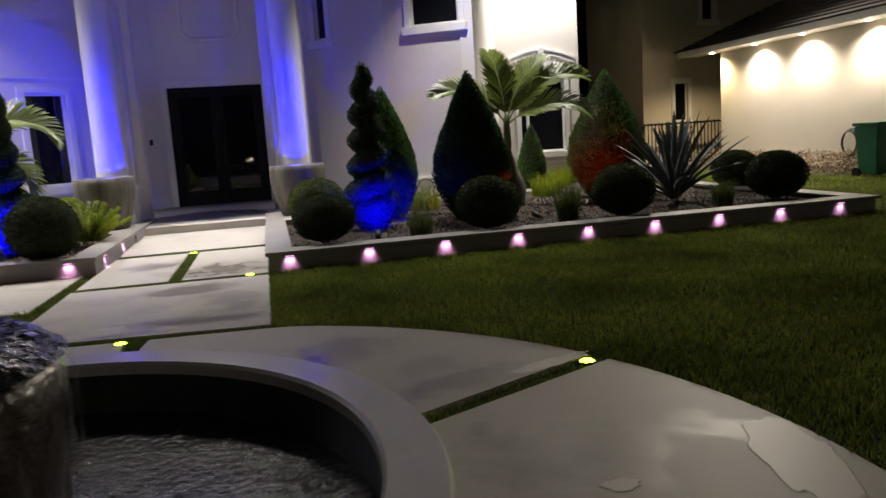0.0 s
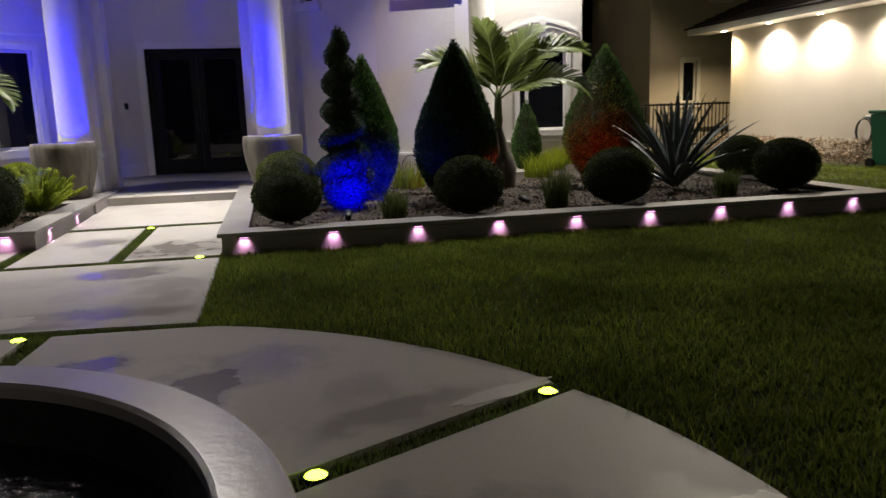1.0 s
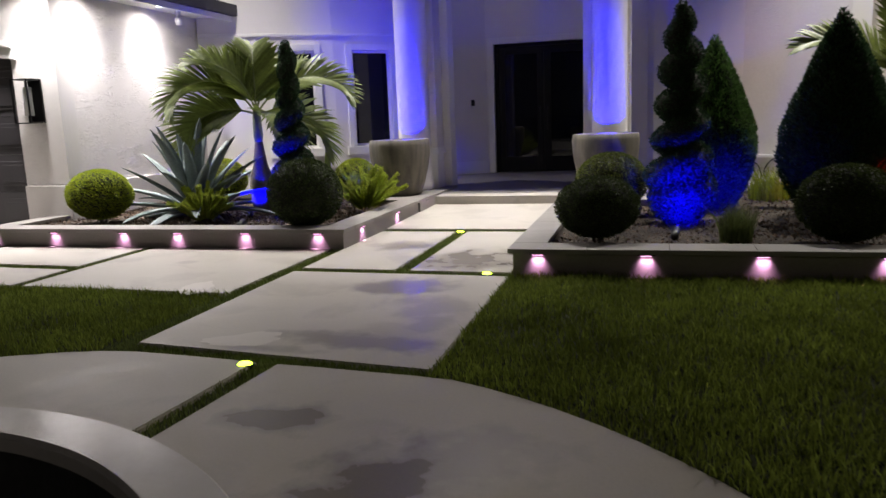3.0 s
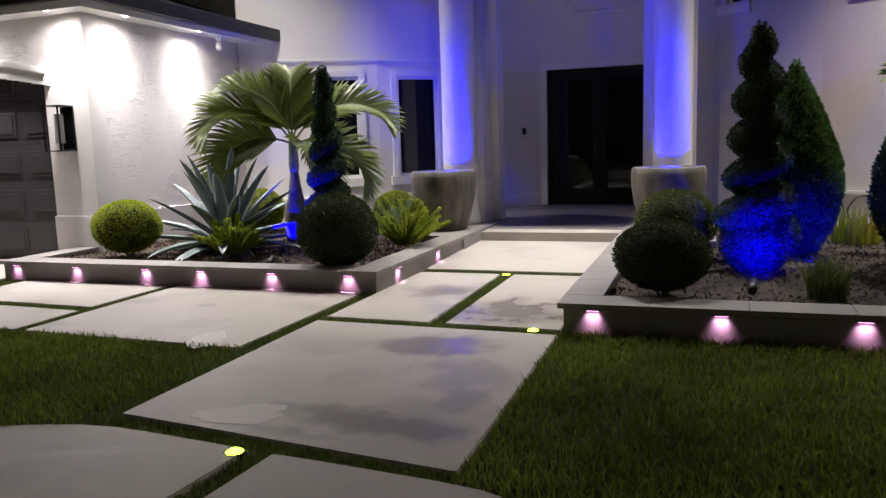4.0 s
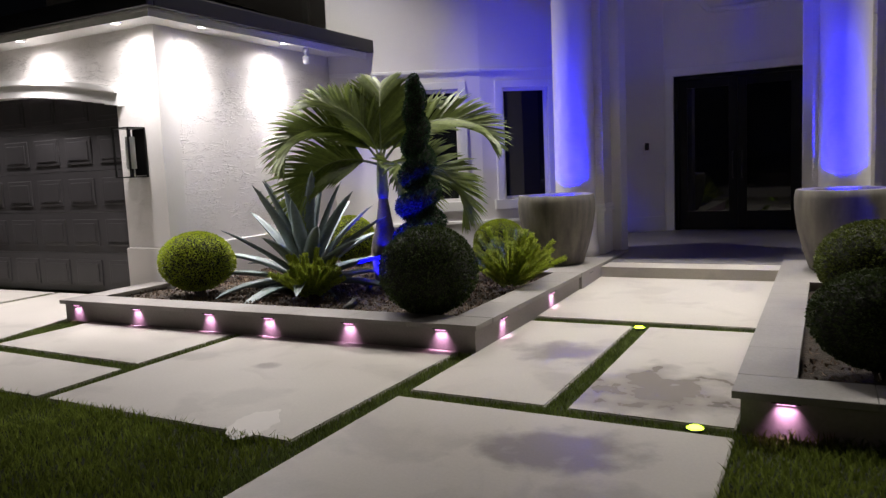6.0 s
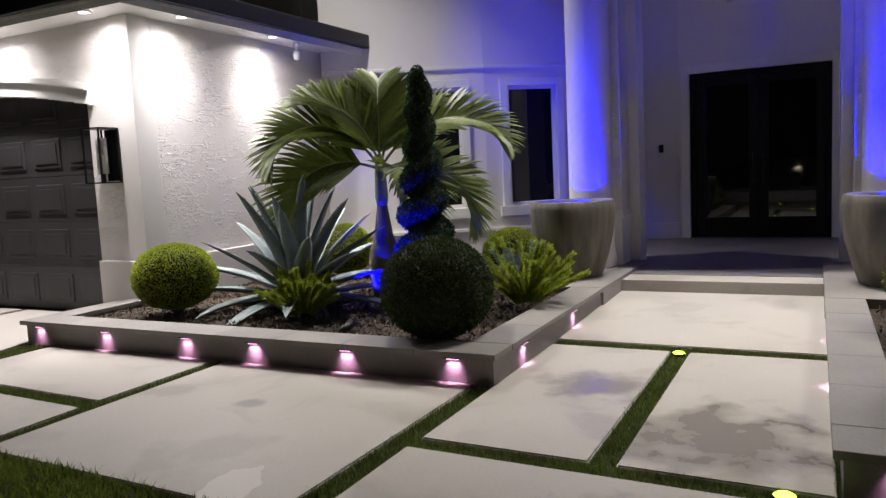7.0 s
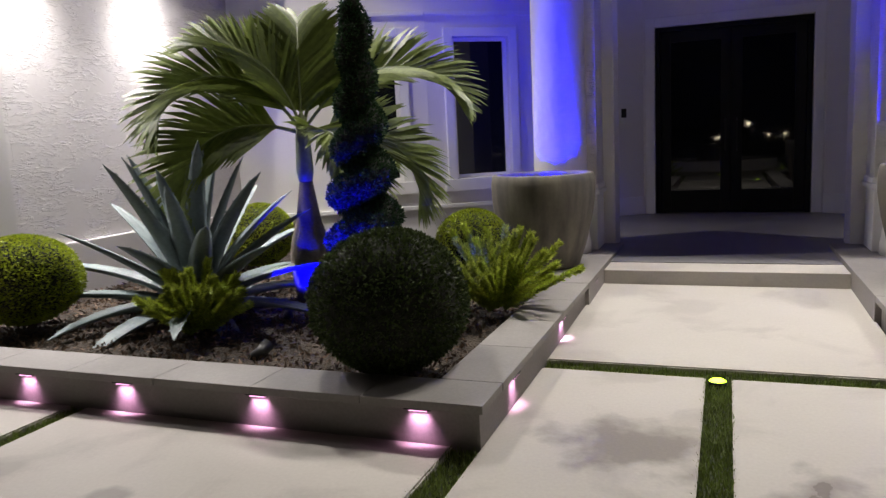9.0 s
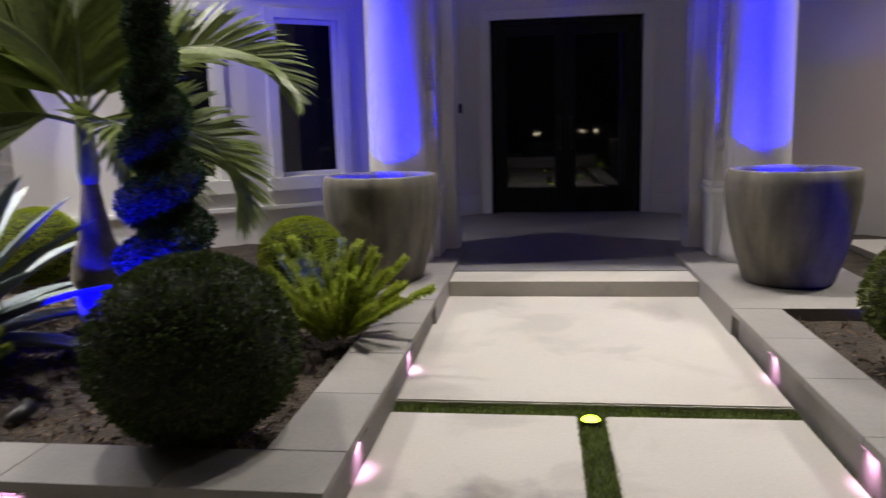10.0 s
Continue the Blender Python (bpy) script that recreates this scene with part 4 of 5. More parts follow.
# water: a rippled sheet, and a thin veil over the drum
rr, aa = np.linspace(0.5, RIM - 0.218, 100), np.linspace(0, 2 * math.pi, 361)[:-1]
gr, ga = np.meshgrid(rr, aa, indexing="ij")
wx, wy = (gr * np.cos(ga)).ravel(), (gr * np.sin(ga)).ravel()
amp = 0.002 + 0.011 * np.exp(-((gr.ravel() - 0.55) / 0.42) ** 2)
wz = np.array([0.05 + a * (0.5 * noise.noise((x * 8, y * 8, 1)) + 0.7 * noise.noise((x * 22, y * 22, 5)) + 0.5 * noise.noise((x * 45, y * 45, 9))) for x, y, a in zip(wx, wy, amp)])
idx = np.arange(100 * 360).reshape(100, 360)
nxt = np.roll(idx, -1, axis=1)
fc = np.stack([idx[:-1], idx[1:], nxt[1:], nxt[:-1]], -1).reshape(-1, 4)
array_part("water_surface", np.column_stack([wx, wy, wz]), fc, "water", fountain, label="dark rippled water", smooth=True)
vz, va = np.linspace(0.04, 0.74, 60), np.linspace(0, 2 * math.pi, 241)[:-1]
gz, ga = np.meshgrid(vz, va, indexing="ij")
vr = np.array([0.585 + 0.03 * min(1, z / 0.6) + 0.022 * noise.noise((math.cos(a) * 9, math.sin(a) * 9, z * 2.2)) + 0.014 * noise.noise((math.cos(a) * 30, math.sin(a) * 30, z * 7)) for a, z in zip(ga.ravel(), gz.ravel())])
vr = vr - 0.05 * np.clip((gz.ravel() - 0.64) / 0.1, 0, 1) ** 2
idx = np.arange(60 * 240).reshape(60, 240)
nxt = np.roll(idx, -1, axis=1)
fc = np.stack([idx[:-1], nxt[:-1], nxt[1:], idx[1:]], -1).reshape(-1, 4)
array_part("water_veil", np.column_stack([vr * np.cos(ga.ravel()), vr * np.sin(ga.ravel()), gz.ravel()]), fc, "veil", fountain, label="thin sheet of falling water", smooth=True)
rr, aa = np.linspace(0.01, 0.6, 34), np.linspace(0, 2 * math.pi, 121)[:-1]
gr, ga = np.meshgrid(rr, aa, indexing="ij")
wx, wy = (gr * np.cos(ga)).ravel(), (gr * np.sin(ga)).ravel()
wz = np.array([0.785 - 0.25 * max(0, math.hypot(x, y) - 0.5) ** 1.2 * 4 + 0.012 * noise.noise((x * 13, y * 13, 2)) + 0.011 * noise.noise((x * 34, y * 34, 6)) for x, y in zip(wx, wy)])
idx = np.arange(34 * 120).reshape(34, 120)
nxt = np.roll(idx, -1, axis=1)
fc = np.stack([idx[:-1], idx[1:], nxt[1:], nxt[:-1]], -1).reshape(-1, 4)
array_part("water_top", np.column_stack([wx, wy, wz]), fc, "water", fountain, label="water spreading over the drum", smooth=True)

# ---- small lights in the curbs and turf ----


def curb_light(x, y, rz):
    ob = thing("curb_light", "small pinkish step light under the cap stone", "step light", x, y, 0.0, rz, "curb lights")
    bm = bmesh.new()
    box(bm, -0.066, 0.066, -0.03, 0.0, 0.157, 0.1655, 0.002)
    part("housing", bm, "metal", ob)
    for k in range(4):
        bm = bmesh.new()
        box(bm, -0.042 + 0.022 * k, -0.024 + 0.022 * k, -0.026, -0.01, 0.152, 0.1565)
        part("lens", bm, "pink", ob, "glowing pink lens")
    foot = ob.matrix_world @ Vector((0, -0.024, 0.15))
    data = bpy.data.lights.new("curb_lamp", "AREA")
    data.shape, data.size, data.size_y, data.spread = "RECTANGLE", 0.085, 0.014, radians(80)
    data.energy, data.color = 0.3, (1.0, 0.5, 0.88)
    lamp = new("curb_lamp", data)
    lamp.matrix_world = Matrix.Translation(foot) @ Matrix.Rotation(radians(rz), 4, "Z") @ Matrix.Rotation(radians(16), 4, "X")
    return ob


for x in (-5.4, -4.54, -3.61, -2.92, -2.09, -1.25):
    curb_light(x, 9.669, 0)
for y in (10.2, 11.4, 12.68):
    curb_light(-0.969, y, 90)
for k in range(9):
    curb_light(1.18 + 0.856 * k, 8.639, 0)
for y in (10.2, 11.36, 12.43):
    curb_light(0.969, y, -90)


def well_light(x, y):
    ob = thing("well_light", "round yellow-green well light sunk in the turf strip", "ground light", x, y, 0, group="turf lights")
    bm = bmesh.new()
    lathe(bm, [(0.05, -0.06), (0.05, 0.0), (0.044, 0.002), (0.044, -0.06)], seg=28, closed=True)
    part("ring", bm, "metal", ob)
    bm = bmesh.new()
    lathe(bm, [(0.043, -0.04), (0.043, -0.002), (0.03, 0.008), (0.0, 0.012)], seg=28)
    part("lens", bm, "lime_glow", ob, "glowing yellow-green lens", smooth=True)
    return ob


WELLS = [(0.76, 8.58), (-0.01, 10.8), (-0.08, 6.13), (2.7, 4.41), (1.6, 3.88)]
for x, y in WELLS:
    well_light(x, y)

def puddle(x, y, a, b, rz, seed):
    """A thin pale patch with an uneven rim, lying on a slab."""
    bm = bmesh.new()
    n = 48
    rims = []
    for scale, z in ((1.0, 0.0005), (0.96, 0.002)):
        ring = []
        for i in range(n):
            t = 2 * math.pi * i / n
            r = scale * (1 + 0.38 * noise.noise((1.3 * math.cos(t) + seed, 1.3 * math.sin(t), seed)) + 0.2 * noise.noise((3.5 * math.cos(t), 3.5 * math.sin(t) + seed, 2)))
            ring.append(bm.verts.new((a * r * math.cos(t), b * r * math.sin(t), z)))
        rims.append(ring)
    for i in range(n):
        bm.faces.new((rims[0][i], rims[0][(i + 1) % n], rims[1][(i + 1) % n], rims[1][i]))
    bm.faces.new(rims[1])
    ob = tagged(part("puddle", bm, "puddle"), "thin pale puddle-shaped patch on the concrete slab", "puddle", "puddles")
    ob.matrix_world = pose(x, y, 0.0005, 0, 0, rz)
    return ob


for spec in ((2.93, 2.98, 0.15, 0.4, -20, 8.0), (2.2, 2.99, 0.07, 0.05, 0, 2.0), (2.52, 4.47, 0.3, 0.06, 22, 3.0), (-0.33, 6.55, 0.26, 0.13, 20, 4.0), (-1.5, 7.83, 0.13, 0.2, 20, 5.0)):
    puddle(*spec)

# ---- plants ----


def shell_points(n, radius_at, z0, z1, depth=0.06):
    """Points and outward normals on a turned body: radius_at(z, angle)."""
    z = rng.uniform(z0, z1, n * 3)
    a = rng.uniform(0, 2 * math.pi, n * 3)
    r = np.array([radius_at(p, q) for p, q in zip(z, a)])
    e = 0.005
    dr = np.array([(radius_at(min(p + e, z1), q) - radius_at(max(p - e, z0), q)) / (2 * e) for p, q in zip(z, a)])
    area = (r + 0.01) * np.sqrt(1 + np.minimum(dr * dr, 60))
    keep = rng.uniform(0, np.percentile(area, 95), n * 3) < area
    z, a, r, dr = z[keep][:n], a[keep][:n], r[keep][:n], dr[keep][:n]
    dr = np.clip(dr, -6, 6)
    k = r * (1 - depth * rng.uniform(0, 1, len(r)) ** 2)
    pts = np.column_stack([k * np.cos(a), k * np.sin(a), z])
    nrm = unit(np.column_stack([np.cos(a), np.sin(a), -dr]))
    return pts, nrm


# solid body under the leaves, coloured as the shade between them
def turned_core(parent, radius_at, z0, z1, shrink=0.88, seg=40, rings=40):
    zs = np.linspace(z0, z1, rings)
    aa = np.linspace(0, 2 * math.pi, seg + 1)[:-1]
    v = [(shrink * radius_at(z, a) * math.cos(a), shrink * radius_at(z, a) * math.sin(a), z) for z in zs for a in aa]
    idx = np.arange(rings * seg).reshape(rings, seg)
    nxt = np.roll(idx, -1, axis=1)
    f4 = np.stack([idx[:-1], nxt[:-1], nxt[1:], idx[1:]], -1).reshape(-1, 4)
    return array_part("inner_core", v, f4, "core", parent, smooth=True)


def ball_radius(r, squash):
    h = r * squash

    def f(z, a):
        u = max(-1, min(1, (z - h) / h))
        lump = 1 + 0.05 * noise.noise((2.2 * math.cos(a), 2.2 * math.sin(a), 3 * z)) + 0.03 * noise.noise((6 * math.cos(a), 6 * math.sin(a), 8 * z))
        return r * math.sqrt(max(0.0, 1 - u * u)) * lump
    return f, 2 * h


def ball_bush(material, r, label, category="boxwood", group="clipped ball bushes", count=13000):
    ob = thing("ball_bush", label, category, group=group)
    f, h = ball_radius(r, 0.9)
    p, n = shell_points(count, f, 0.0, h, 0.1)
    low = 0.06
    p[:, 2] += low
    leaves("foliage", p, n, 0.024, 0.007, material, ob, 0.25, 0.8)
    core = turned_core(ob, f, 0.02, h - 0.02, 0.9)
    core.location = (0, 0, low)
    bm = bmesh.new()
    for k in range(5):
        a = 2.4 * k
        tube(bm, [(0.02 * math.cos(a), 0.02 * math.sin(a), -0.05), (0.06 * math.cos(a), 0.06 * math.sin(a), 0.08), (0.15 * math.cos(a), 0.15 * math.sin(a), 0.25)], [0.014, 0.012, 0.008], 6)
    part("stem", bm, "trunk", ob)
    return ob


def put(ob, x, y, z, s=1.0, rz=0.0, sz=None):
    ob.matrix_world = pose(x, y, z, 0, 0, rz) @ Matrix.Diagonal((s, s, sz or s, 1))
    return ob


def again(ob, x, y, z, s=1.0, rz=0.0, label=""):
    ob2 = copy_thing(ob, pose(x, y, z, 0, 0, rz))
    ob2.scale = (s, s, s)
    return tagged(ob2, label)


SOIL = 0.12
big_ball = put(ball_bush("box", 0.4, "dark green clipped boxwood ball in the mulch bed"), -1.58, 10.12, SOIL, 1.0)
lime_ball = put(ball_bush("lime", 0.4, "bright yellow-green clipped ball bush by the garage wall"), -4.55, 10.48, SOIL + 0.04, 0.95, 0, 0.84)
again(lime_ball, -4.35, 13.05, SOIL, 0.85, 40, "yellow-green clipped ball behind the agave")
again(lime_ball, -1.83, 12.25, SOIL + 0.1, 0.72, 80, "yellow-green clipped ball beside a pot")
put(ball_bush("olive", 0.4, "olive green clipped ball beside a pot, darkened for its shaded sides"), 1.66, 11.05, SOIL + 0.05, 0.96, 120, 0.86)
for x, y, s, r in ((1.62, 9.27, 0.89, 30), (3.62, 9.36, 0.97, 75), (5.45, 9.4, 1.0, 140), (8.5, 11.5, 0.95, 200), (7.95, 9.75, 1.0, 260)):
    again(big_ball, x, y, SOIL + (0.04 if x < 2 else 0.0), s, r, "dark green clipped boxwood ball in the bed by the lawn").scale.z = s * (0.82 if x < 2 else 0.88)


def lerp_table(table):
    zs, rs = [t[0] for t in table], [t[1] for t in table]
    return lambda z: float(np.interp(z, zs, rs))


def spiral_topiary(label, height, table, turn0, cut, pitch=0.34):
    """A clipped helix: rounded coils over a dense lower body; cut(z) is how deep the groove goes."""
    ob = thing("spiral_topiary", label, "topiary", group="spiral topiaries")
    base = lerp_table(table + [(height - 0.05, 0.06), (height, 0.012)])

    def f(z, a):
        phase = z / pitch - a / (2 * math.pi) + turn0
        coil = abs(math.sin(math.pi * phase)) ** 0.7
        depth = cut(z)
        lump = 1 + 0.07 * noise.noise((3 * math.cos(a), 3 * math.sin(a), 5 * z)) + 0.04 * noise.noise((9 * math.cos(a), 9 * math.sin(a), 13 * z))
        return max(0.01, base(z) * (1 - depth + depth * coil) * lump)
    p, n = shell_points(21000, f, 0.0, height, 0.08)
    leaves("foliage", p, n, 0.029, 0.006, "cypress", ob, 0.3, 0.65)
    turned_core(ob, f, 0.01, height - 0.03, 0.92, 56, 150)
    bm = bmesh.new()
    tube(bm, [(0, 0, -0.15), (0, 0, 0.4), (0, 0, height - 0.2)], [0.04, 0.035, 0.01])
    part("stem", bm, "trunk", ob)
    return ob


put(spiral_topiary("dark green spiral-cut cypress topiary lit blue below", 2.16,
                   [(0.0, 0.1), (0.1, 0.18), (0.35, 0.25), (0.6, 0.265), (0.8, 0.24), (1.1, 0.2), (1.4, 0.165), (1.6, 0.125), (1.95, 0.105)], 0.1,
                   lambda z: float(np.interp(z, [0, 0.4, 0.7, 1.3, 1.6, 2.0], [0.2, 0.5, 0.82, 0.75, 0.6, 0.4])), 0.3), -2.2, 11.14, SOIL)
put(spiral_topiary("dark green spiral-cut cypress topiary lit blue, beside the lawn bed", 2.2,
                   [(0.0, 0.13), (0.1, 0.24), (0.3, 0.34), (0.5, 0.35), (0.75, 0.31), (0.9, 0.28), (1.3, 0.245), (1.7, 0.205), (1.9, 0.16), (2.1, 0.09)], 0.45,
                   lambda z: float(np.interp(z, [0, 0.5, 0.75, 1.9, 2.1], [0.1, 0.25, 0.8, 0.78, 0.4]))), 2.36, 10.6, SOIL)


def cone_tree(label, height, rmax, zmax, count=24000, material="cypress"):
    ob = thing("cone_topiary", label, "topiary", group="cone topiaries")

    def f(z, a):
        u = z / height
        m = zmax / height
        if u < m:
            r = 0.45 + 0.55 * math.sin(0.5 * math.pi * u / m)
        else:
            r = (1 - ((u - m) / (1 - m)) ** 1.45)
        lump = 1 + 0.07 * noise.noise((2 * math.cos(a), 2 * math.sin(a), 2.5 * z)) + 0.05 * noise.noise((6 * math.cos(a), 6 * math.sin(a), 7 * z))
        return max(0.008, rmax * r * lump)
    p, n = shell_points(count, f, 0.02, height, 0.12)
    leaves("foliage", p, n, 0.045, 0.007, material, ob, 1.1, 0.5)
    turned_core(ob, f, 0.03, height - 0.05, 0.9)
    bm = bmesh.new()
    tube(bm, [(0, 0, -0.12), (0, 0, 0.3)], [0.045, 0.04])
    part("stem", bm, "trunk", ob)
    return ob


put(cone_tree("dark teardrop cypress lit blue and red at its sides", 2.05, 0.53, 0.72), 3.85, 10.85, SOIL)
put(cone_tree("teardrop cypress with green tip lit red", 2.1, 0.62, 0.75, material="lit_cone"), 6.62, 12.35, SOIL)
put(cone_tree("green cone cypress behind the spiral topiary", 1.95, 0.46, 0.7, material="lit_cone"), 2.76, 11.75, SOIL)
put(cone_tree("small pale green columnar shrub by the window", 1.3, 0.26, 0.5, 7000, "lit_cone"), 6.1, 14.6, SOIL)


def frond(parent, length, azimuth, rise, droop, z0, count=62, leaf=0.5, twist=0.0, material="palm"):
    """One arching feather frond: a stem and its leaflets."""
    fr = new("frond")
    fr.parent = parent
    fr.matrix_local = pose(0, 0, z0, 0, 0, azimuth)
    pts, x, z, ang = [], 0.0, 0.0, radians(rise)
    n = 24
    for i in range(n + 1):
        pts.append(Vector((x, 0, z)))
        st = length / n
        x += st * math.cos(ang)
        z += st * math.sin(ang)
        ang -= radians(droop) / n * (0.5 + 1.0 * i / n)
    bm = bmesh.new()
    tube(bm, pts, [0.016 - 0.013 * i / n for i in range(n + 1)], 6)
    part("frond_stem", bm, "stem", fr)
    verts, faces = [], []
    for i in range(count):
        u = 0.16 + 0.84 * i / (count - 1)
        k = min(n - 1, int(u * n))
        p = pts[k].lerp(pts[k + 1], u * n - k)
        way = (pts[k + 1] - pts[k]).normalized()
        up = Vector((0, 1, 0)).cross(way) * -1
        ln = leaf * (0.5 + 0.9 * math.sin(math.pi * min(1, u * 0.78 + 0.16))) * rng.uniform(0.88, 1.08)
        ln *= 0.75 if u > 0.93 else 1
        for sd in (-1, 1):
            across = Vector((0, 1, 0)) * math.cos(radians(twist)) + up * math.sin(radians(twist))
            d = (way * (0.75 + 0.5 * u) + across * sd * (1.1 - 0.45 * u) + (up * math.cos(radians(twist)) - Vector((0, 1, 0)) * math.sin(radians(twist))) * 0.25 + Vector((rng.normal() * 0.045, rng.normal() * 0.045, rng.normal() * 0.05))).normalized()
            wd = across.cross(d).cross(d).normalized() * 0.019
            b = len(verts)
            sag = Vector((0, 0, -1))
            q1 = p + d * ln * 0.4 + sag * ln * 0.02
            q2 = p + d * ln * 0.75 + sag * ln * 0.05
            q3 = p + d * ln + sag * ln * 0.12
            verts += [p - wd * 0.5, p + wd * 0.5, q1 - wd * 1.1, q1 + wd * 1.1, q2 - wd * 0.8, q2 + wd * 0.8, q3]
            faces += [(b, b + 1, b + 3), (b, b + 3, b + 2), (b + 2, b + 3, b + 5), (b + 2, b + 5, b + 4), (b + 4, b + 5, b + 6)]
    array_part("leaflet_fan", np.array([tuple(v) for v in verts]), faces, material, fr, "stuff")
    return fr


def bottle_palm(label, specs, bulb=0.15, top=1.15, leaf=0.5, count=62):
    ob = thing("bottle_palm", label, "palm tree", group="bottle palms")
    bm = bmesh.new()
    prof = [(bulb * 0.75, -0.15), (bulb * 0.85, 0.0)]
    for i in range(1, 29):
        u = i / 28
        r = float(np.interp(u, [0, 0.12, 0.3, 0.45, 0.62, 1.0], [bulb * 0.9, bulb * 0.95, bulb, bulb * 0.88, bulb * 0.6, 0.052]))
        prof.append((r, u * top * 0.68))
        prof.append((r * 0.965, u * top * 0.68 + 0.004))
    lathe(bm, prof, seg=28)
    part("trunk", bm, "trunk", ob, "ringed bulbous grey trunk", smooth=True)
    bm = bmesh.new()
    lathe(bm, [(0.05, top * 0.67), (0.066, top * 0.75), (0.056, top * 0.95), (0.04, top * 1.08), (0.0, top * 1.12)], seg=20)
    part("crownshaft", bm, "stem", ob, "smooth green crownshaft", smooth=True)
    for az, rise, droop, length, twist in specs:
        frond(ob, length, az, rise, droop, top * 0.98, count, leaf, twist)
    return ob


put(bottle_palm("bottle palm with arching green fronds and a trunk lit blue",
                [(28, 56, 122, 1.5, 40), (208, 62, 155, 1.45, -45), (216, 22, 135, 1.25, -55), (42, 12, 118, 1.3, 45), (118, 80, 50, 1.1, 0), (200, 78, 95, 1.15, -30),
                 (330, 14, 110, 0.85, 0), (76, 72, 85, 1.15, 20)], 0.165, 1.2, 0.4, 74),
    -2.99, 11.74, SOIL + 0.13)
put(bottle_palm("bottle palm with arching green fronds among the cypresses",
                [(352, 64, 92, 1.6, 40), (336, 38, 86, 1.4, 35), (172, 60, 90, 1.35, -40), (100, 82, 40, 1.3, 0), (12, 76, 55, 1.3, 20)], 0.27, 1.32, 0.34, 60),
    4.82, 12.15, SOIL)


def agave(label, count, length, spread, wide=0.088, material="agave"):
    ob = thing("agave", label, "agave", group="blue agaves")
    for i in range(count):
        u = i / (count - 1)
        az = i * 137.5
        rise = 84 - (84 - spread) * u ** 1.25 + rng.normal() * 4
        ln = length * (0.9 + 0.15 * u) * rng.uniform(0.85, 1.05)
        bend = (6 + (34 if spread < 40 else 14) * u) * rng.uniform(0.5, 1.2)
        bm = bmesh.new()
        n = 12
        x, z, ang = 0.02, 0.04 + 0.1 * (1 - u), radians(rise)
        rows = []
        for k in range(n + 1):
            s = k / n
            w = wide * (0.6 + 0.4 * math.sin(0.5 * math.pi * min(1.0, s / 0.38))) * (1 - s) ** 0.62 * (1 + 0.5 * s) + 0.001
            th = 0.022 * (1 - s) + 0.002
            nx, nz = -math.sin(ang), math.cos(ang)
            cup = w * 0.38
            rows.append([bm.verts.new((x + nx * cup, -w, z + nz * cup)), bm.verts.new((x + nx * th * 0.4, -w * 0.5, z + nz * th * 0.4)), bm.verts.new((x, 0, z)),
                         bm.verts.new((x + nx * th * 0.4, w * 0.5, z + nz * th * 0.4)), bm.verts.new((x + nx * cup, w, z + nz * cup)),
                         bm.verts.new((x - nx * th, w * 0.5, z - nz * th)), bm.verts.new((x - nx * th * 1.3, 0, z - nz * th * 1.3)), bm.verts.new((x - nx * th, -w * 0.5, z - nz * th))])
            x += ln / n * math.cos(ang)
            z += ln / n * math.sin(ang)
            ang -= radians(bend) / n
        for a, b in zip(rows, rows[1:]):
            for q in range(8):
                bm.faces.new((a[q], a[(q + 1) % 8], b[(q + 1) % 8], b[q]))
        # marginal spines
        for k in range(1, n):
            for edge, sg in ((0, -1), (4, 1)):
                c = rows[k][edge].co
                d = (rows[k + 1][edge].co - c) * 0.12
                v = [bm.verts.new(c - d), bm.verts.new(c + d), bm.verts.new(c + Vector((0, sg * 0.011, 0.004)) + d)]
                bm.faces.new(v)
        bmesh.ops.recalc_face_normals(bm, faces=bm.faces)
        lf = part("leaf", bm, material, ob, smooth=True)
        lf.matrix_local = pose(0, 0, 0, 0, 0, az)
    return ob


put(agave("large blue-grey agave with spiny leaves in the mulch", 40, 1.26, 2, 0.098), -3.66, 11.2, SOIL)
put(agave("large blue-grey agave with upright leaves, darkened for its unlit front", 36, 1.3, 32, 0.062, "shaded_agave"), 6.98, 10.8, SOIL)


def foxtail(label, count, length, size, seed):
    ob = thing("foxtail_fern", label, "fern", group="foxtail ferns")
    r = np.random.default_rng(seed)
    for i in range(count):
        az, rise = r.uniform(0, 360), 88 - 52 * (i / count) ** 0.8
        ln = length * r.uniform(0.7, 1.1)
        pl = new("plume")
        pl.parent = ob
        pl.matrix_local = pose(0, 0, 0.02, 0, 0, az)
        pts, x, z, ang = [], 0.03, 0.0, radians(rise)
        for k in range(11):
            pts.append((x, 0, z))
            x += ln / 10 * math.cos(ang)
            z += ln / 10 * math.sin(ang)
            ang -= radians(16) / 10 * r.uniform(0.4, 1.5)
        pts = np.array(pts)
        m = 1300
        u = r.uniform(0.1, 1.0, m) ** 0.85
        k = np.minimum(9, (u * 10).astype(int))
        p = pts[k] + (pts[k + 1] - pts[k]) * (u * 10 - k)[:, None]
        way = unit(pts[k + 1] - pts[k])
        a = r.uniform(0, 2 * math.pi, m)
        o1 = np.tile([0.0, 1.0, 0.0], (m, 1))
        o2 = np.cross(way, o1)
        out = np.cos(a)[:, None] * o1 + np.sin(a)[:, None] * o2
        leaves("needle_cover", p, out * 1.0 + way * 0.75, size * 0.9, size * 0.085, "fern", pl, 0.1, 0.15)
    return ob


put(foxtail("yellow-green foxtail fern beside a stone pot", 60, 0.58, 0.04, 3), -1.4, 11.45, SOIL + 0.02)
put(foxtail("yellow-green feathery fern in front of the agave", 50, 0.45, 0.042, 5), -3.2, 10.62, SOIL)


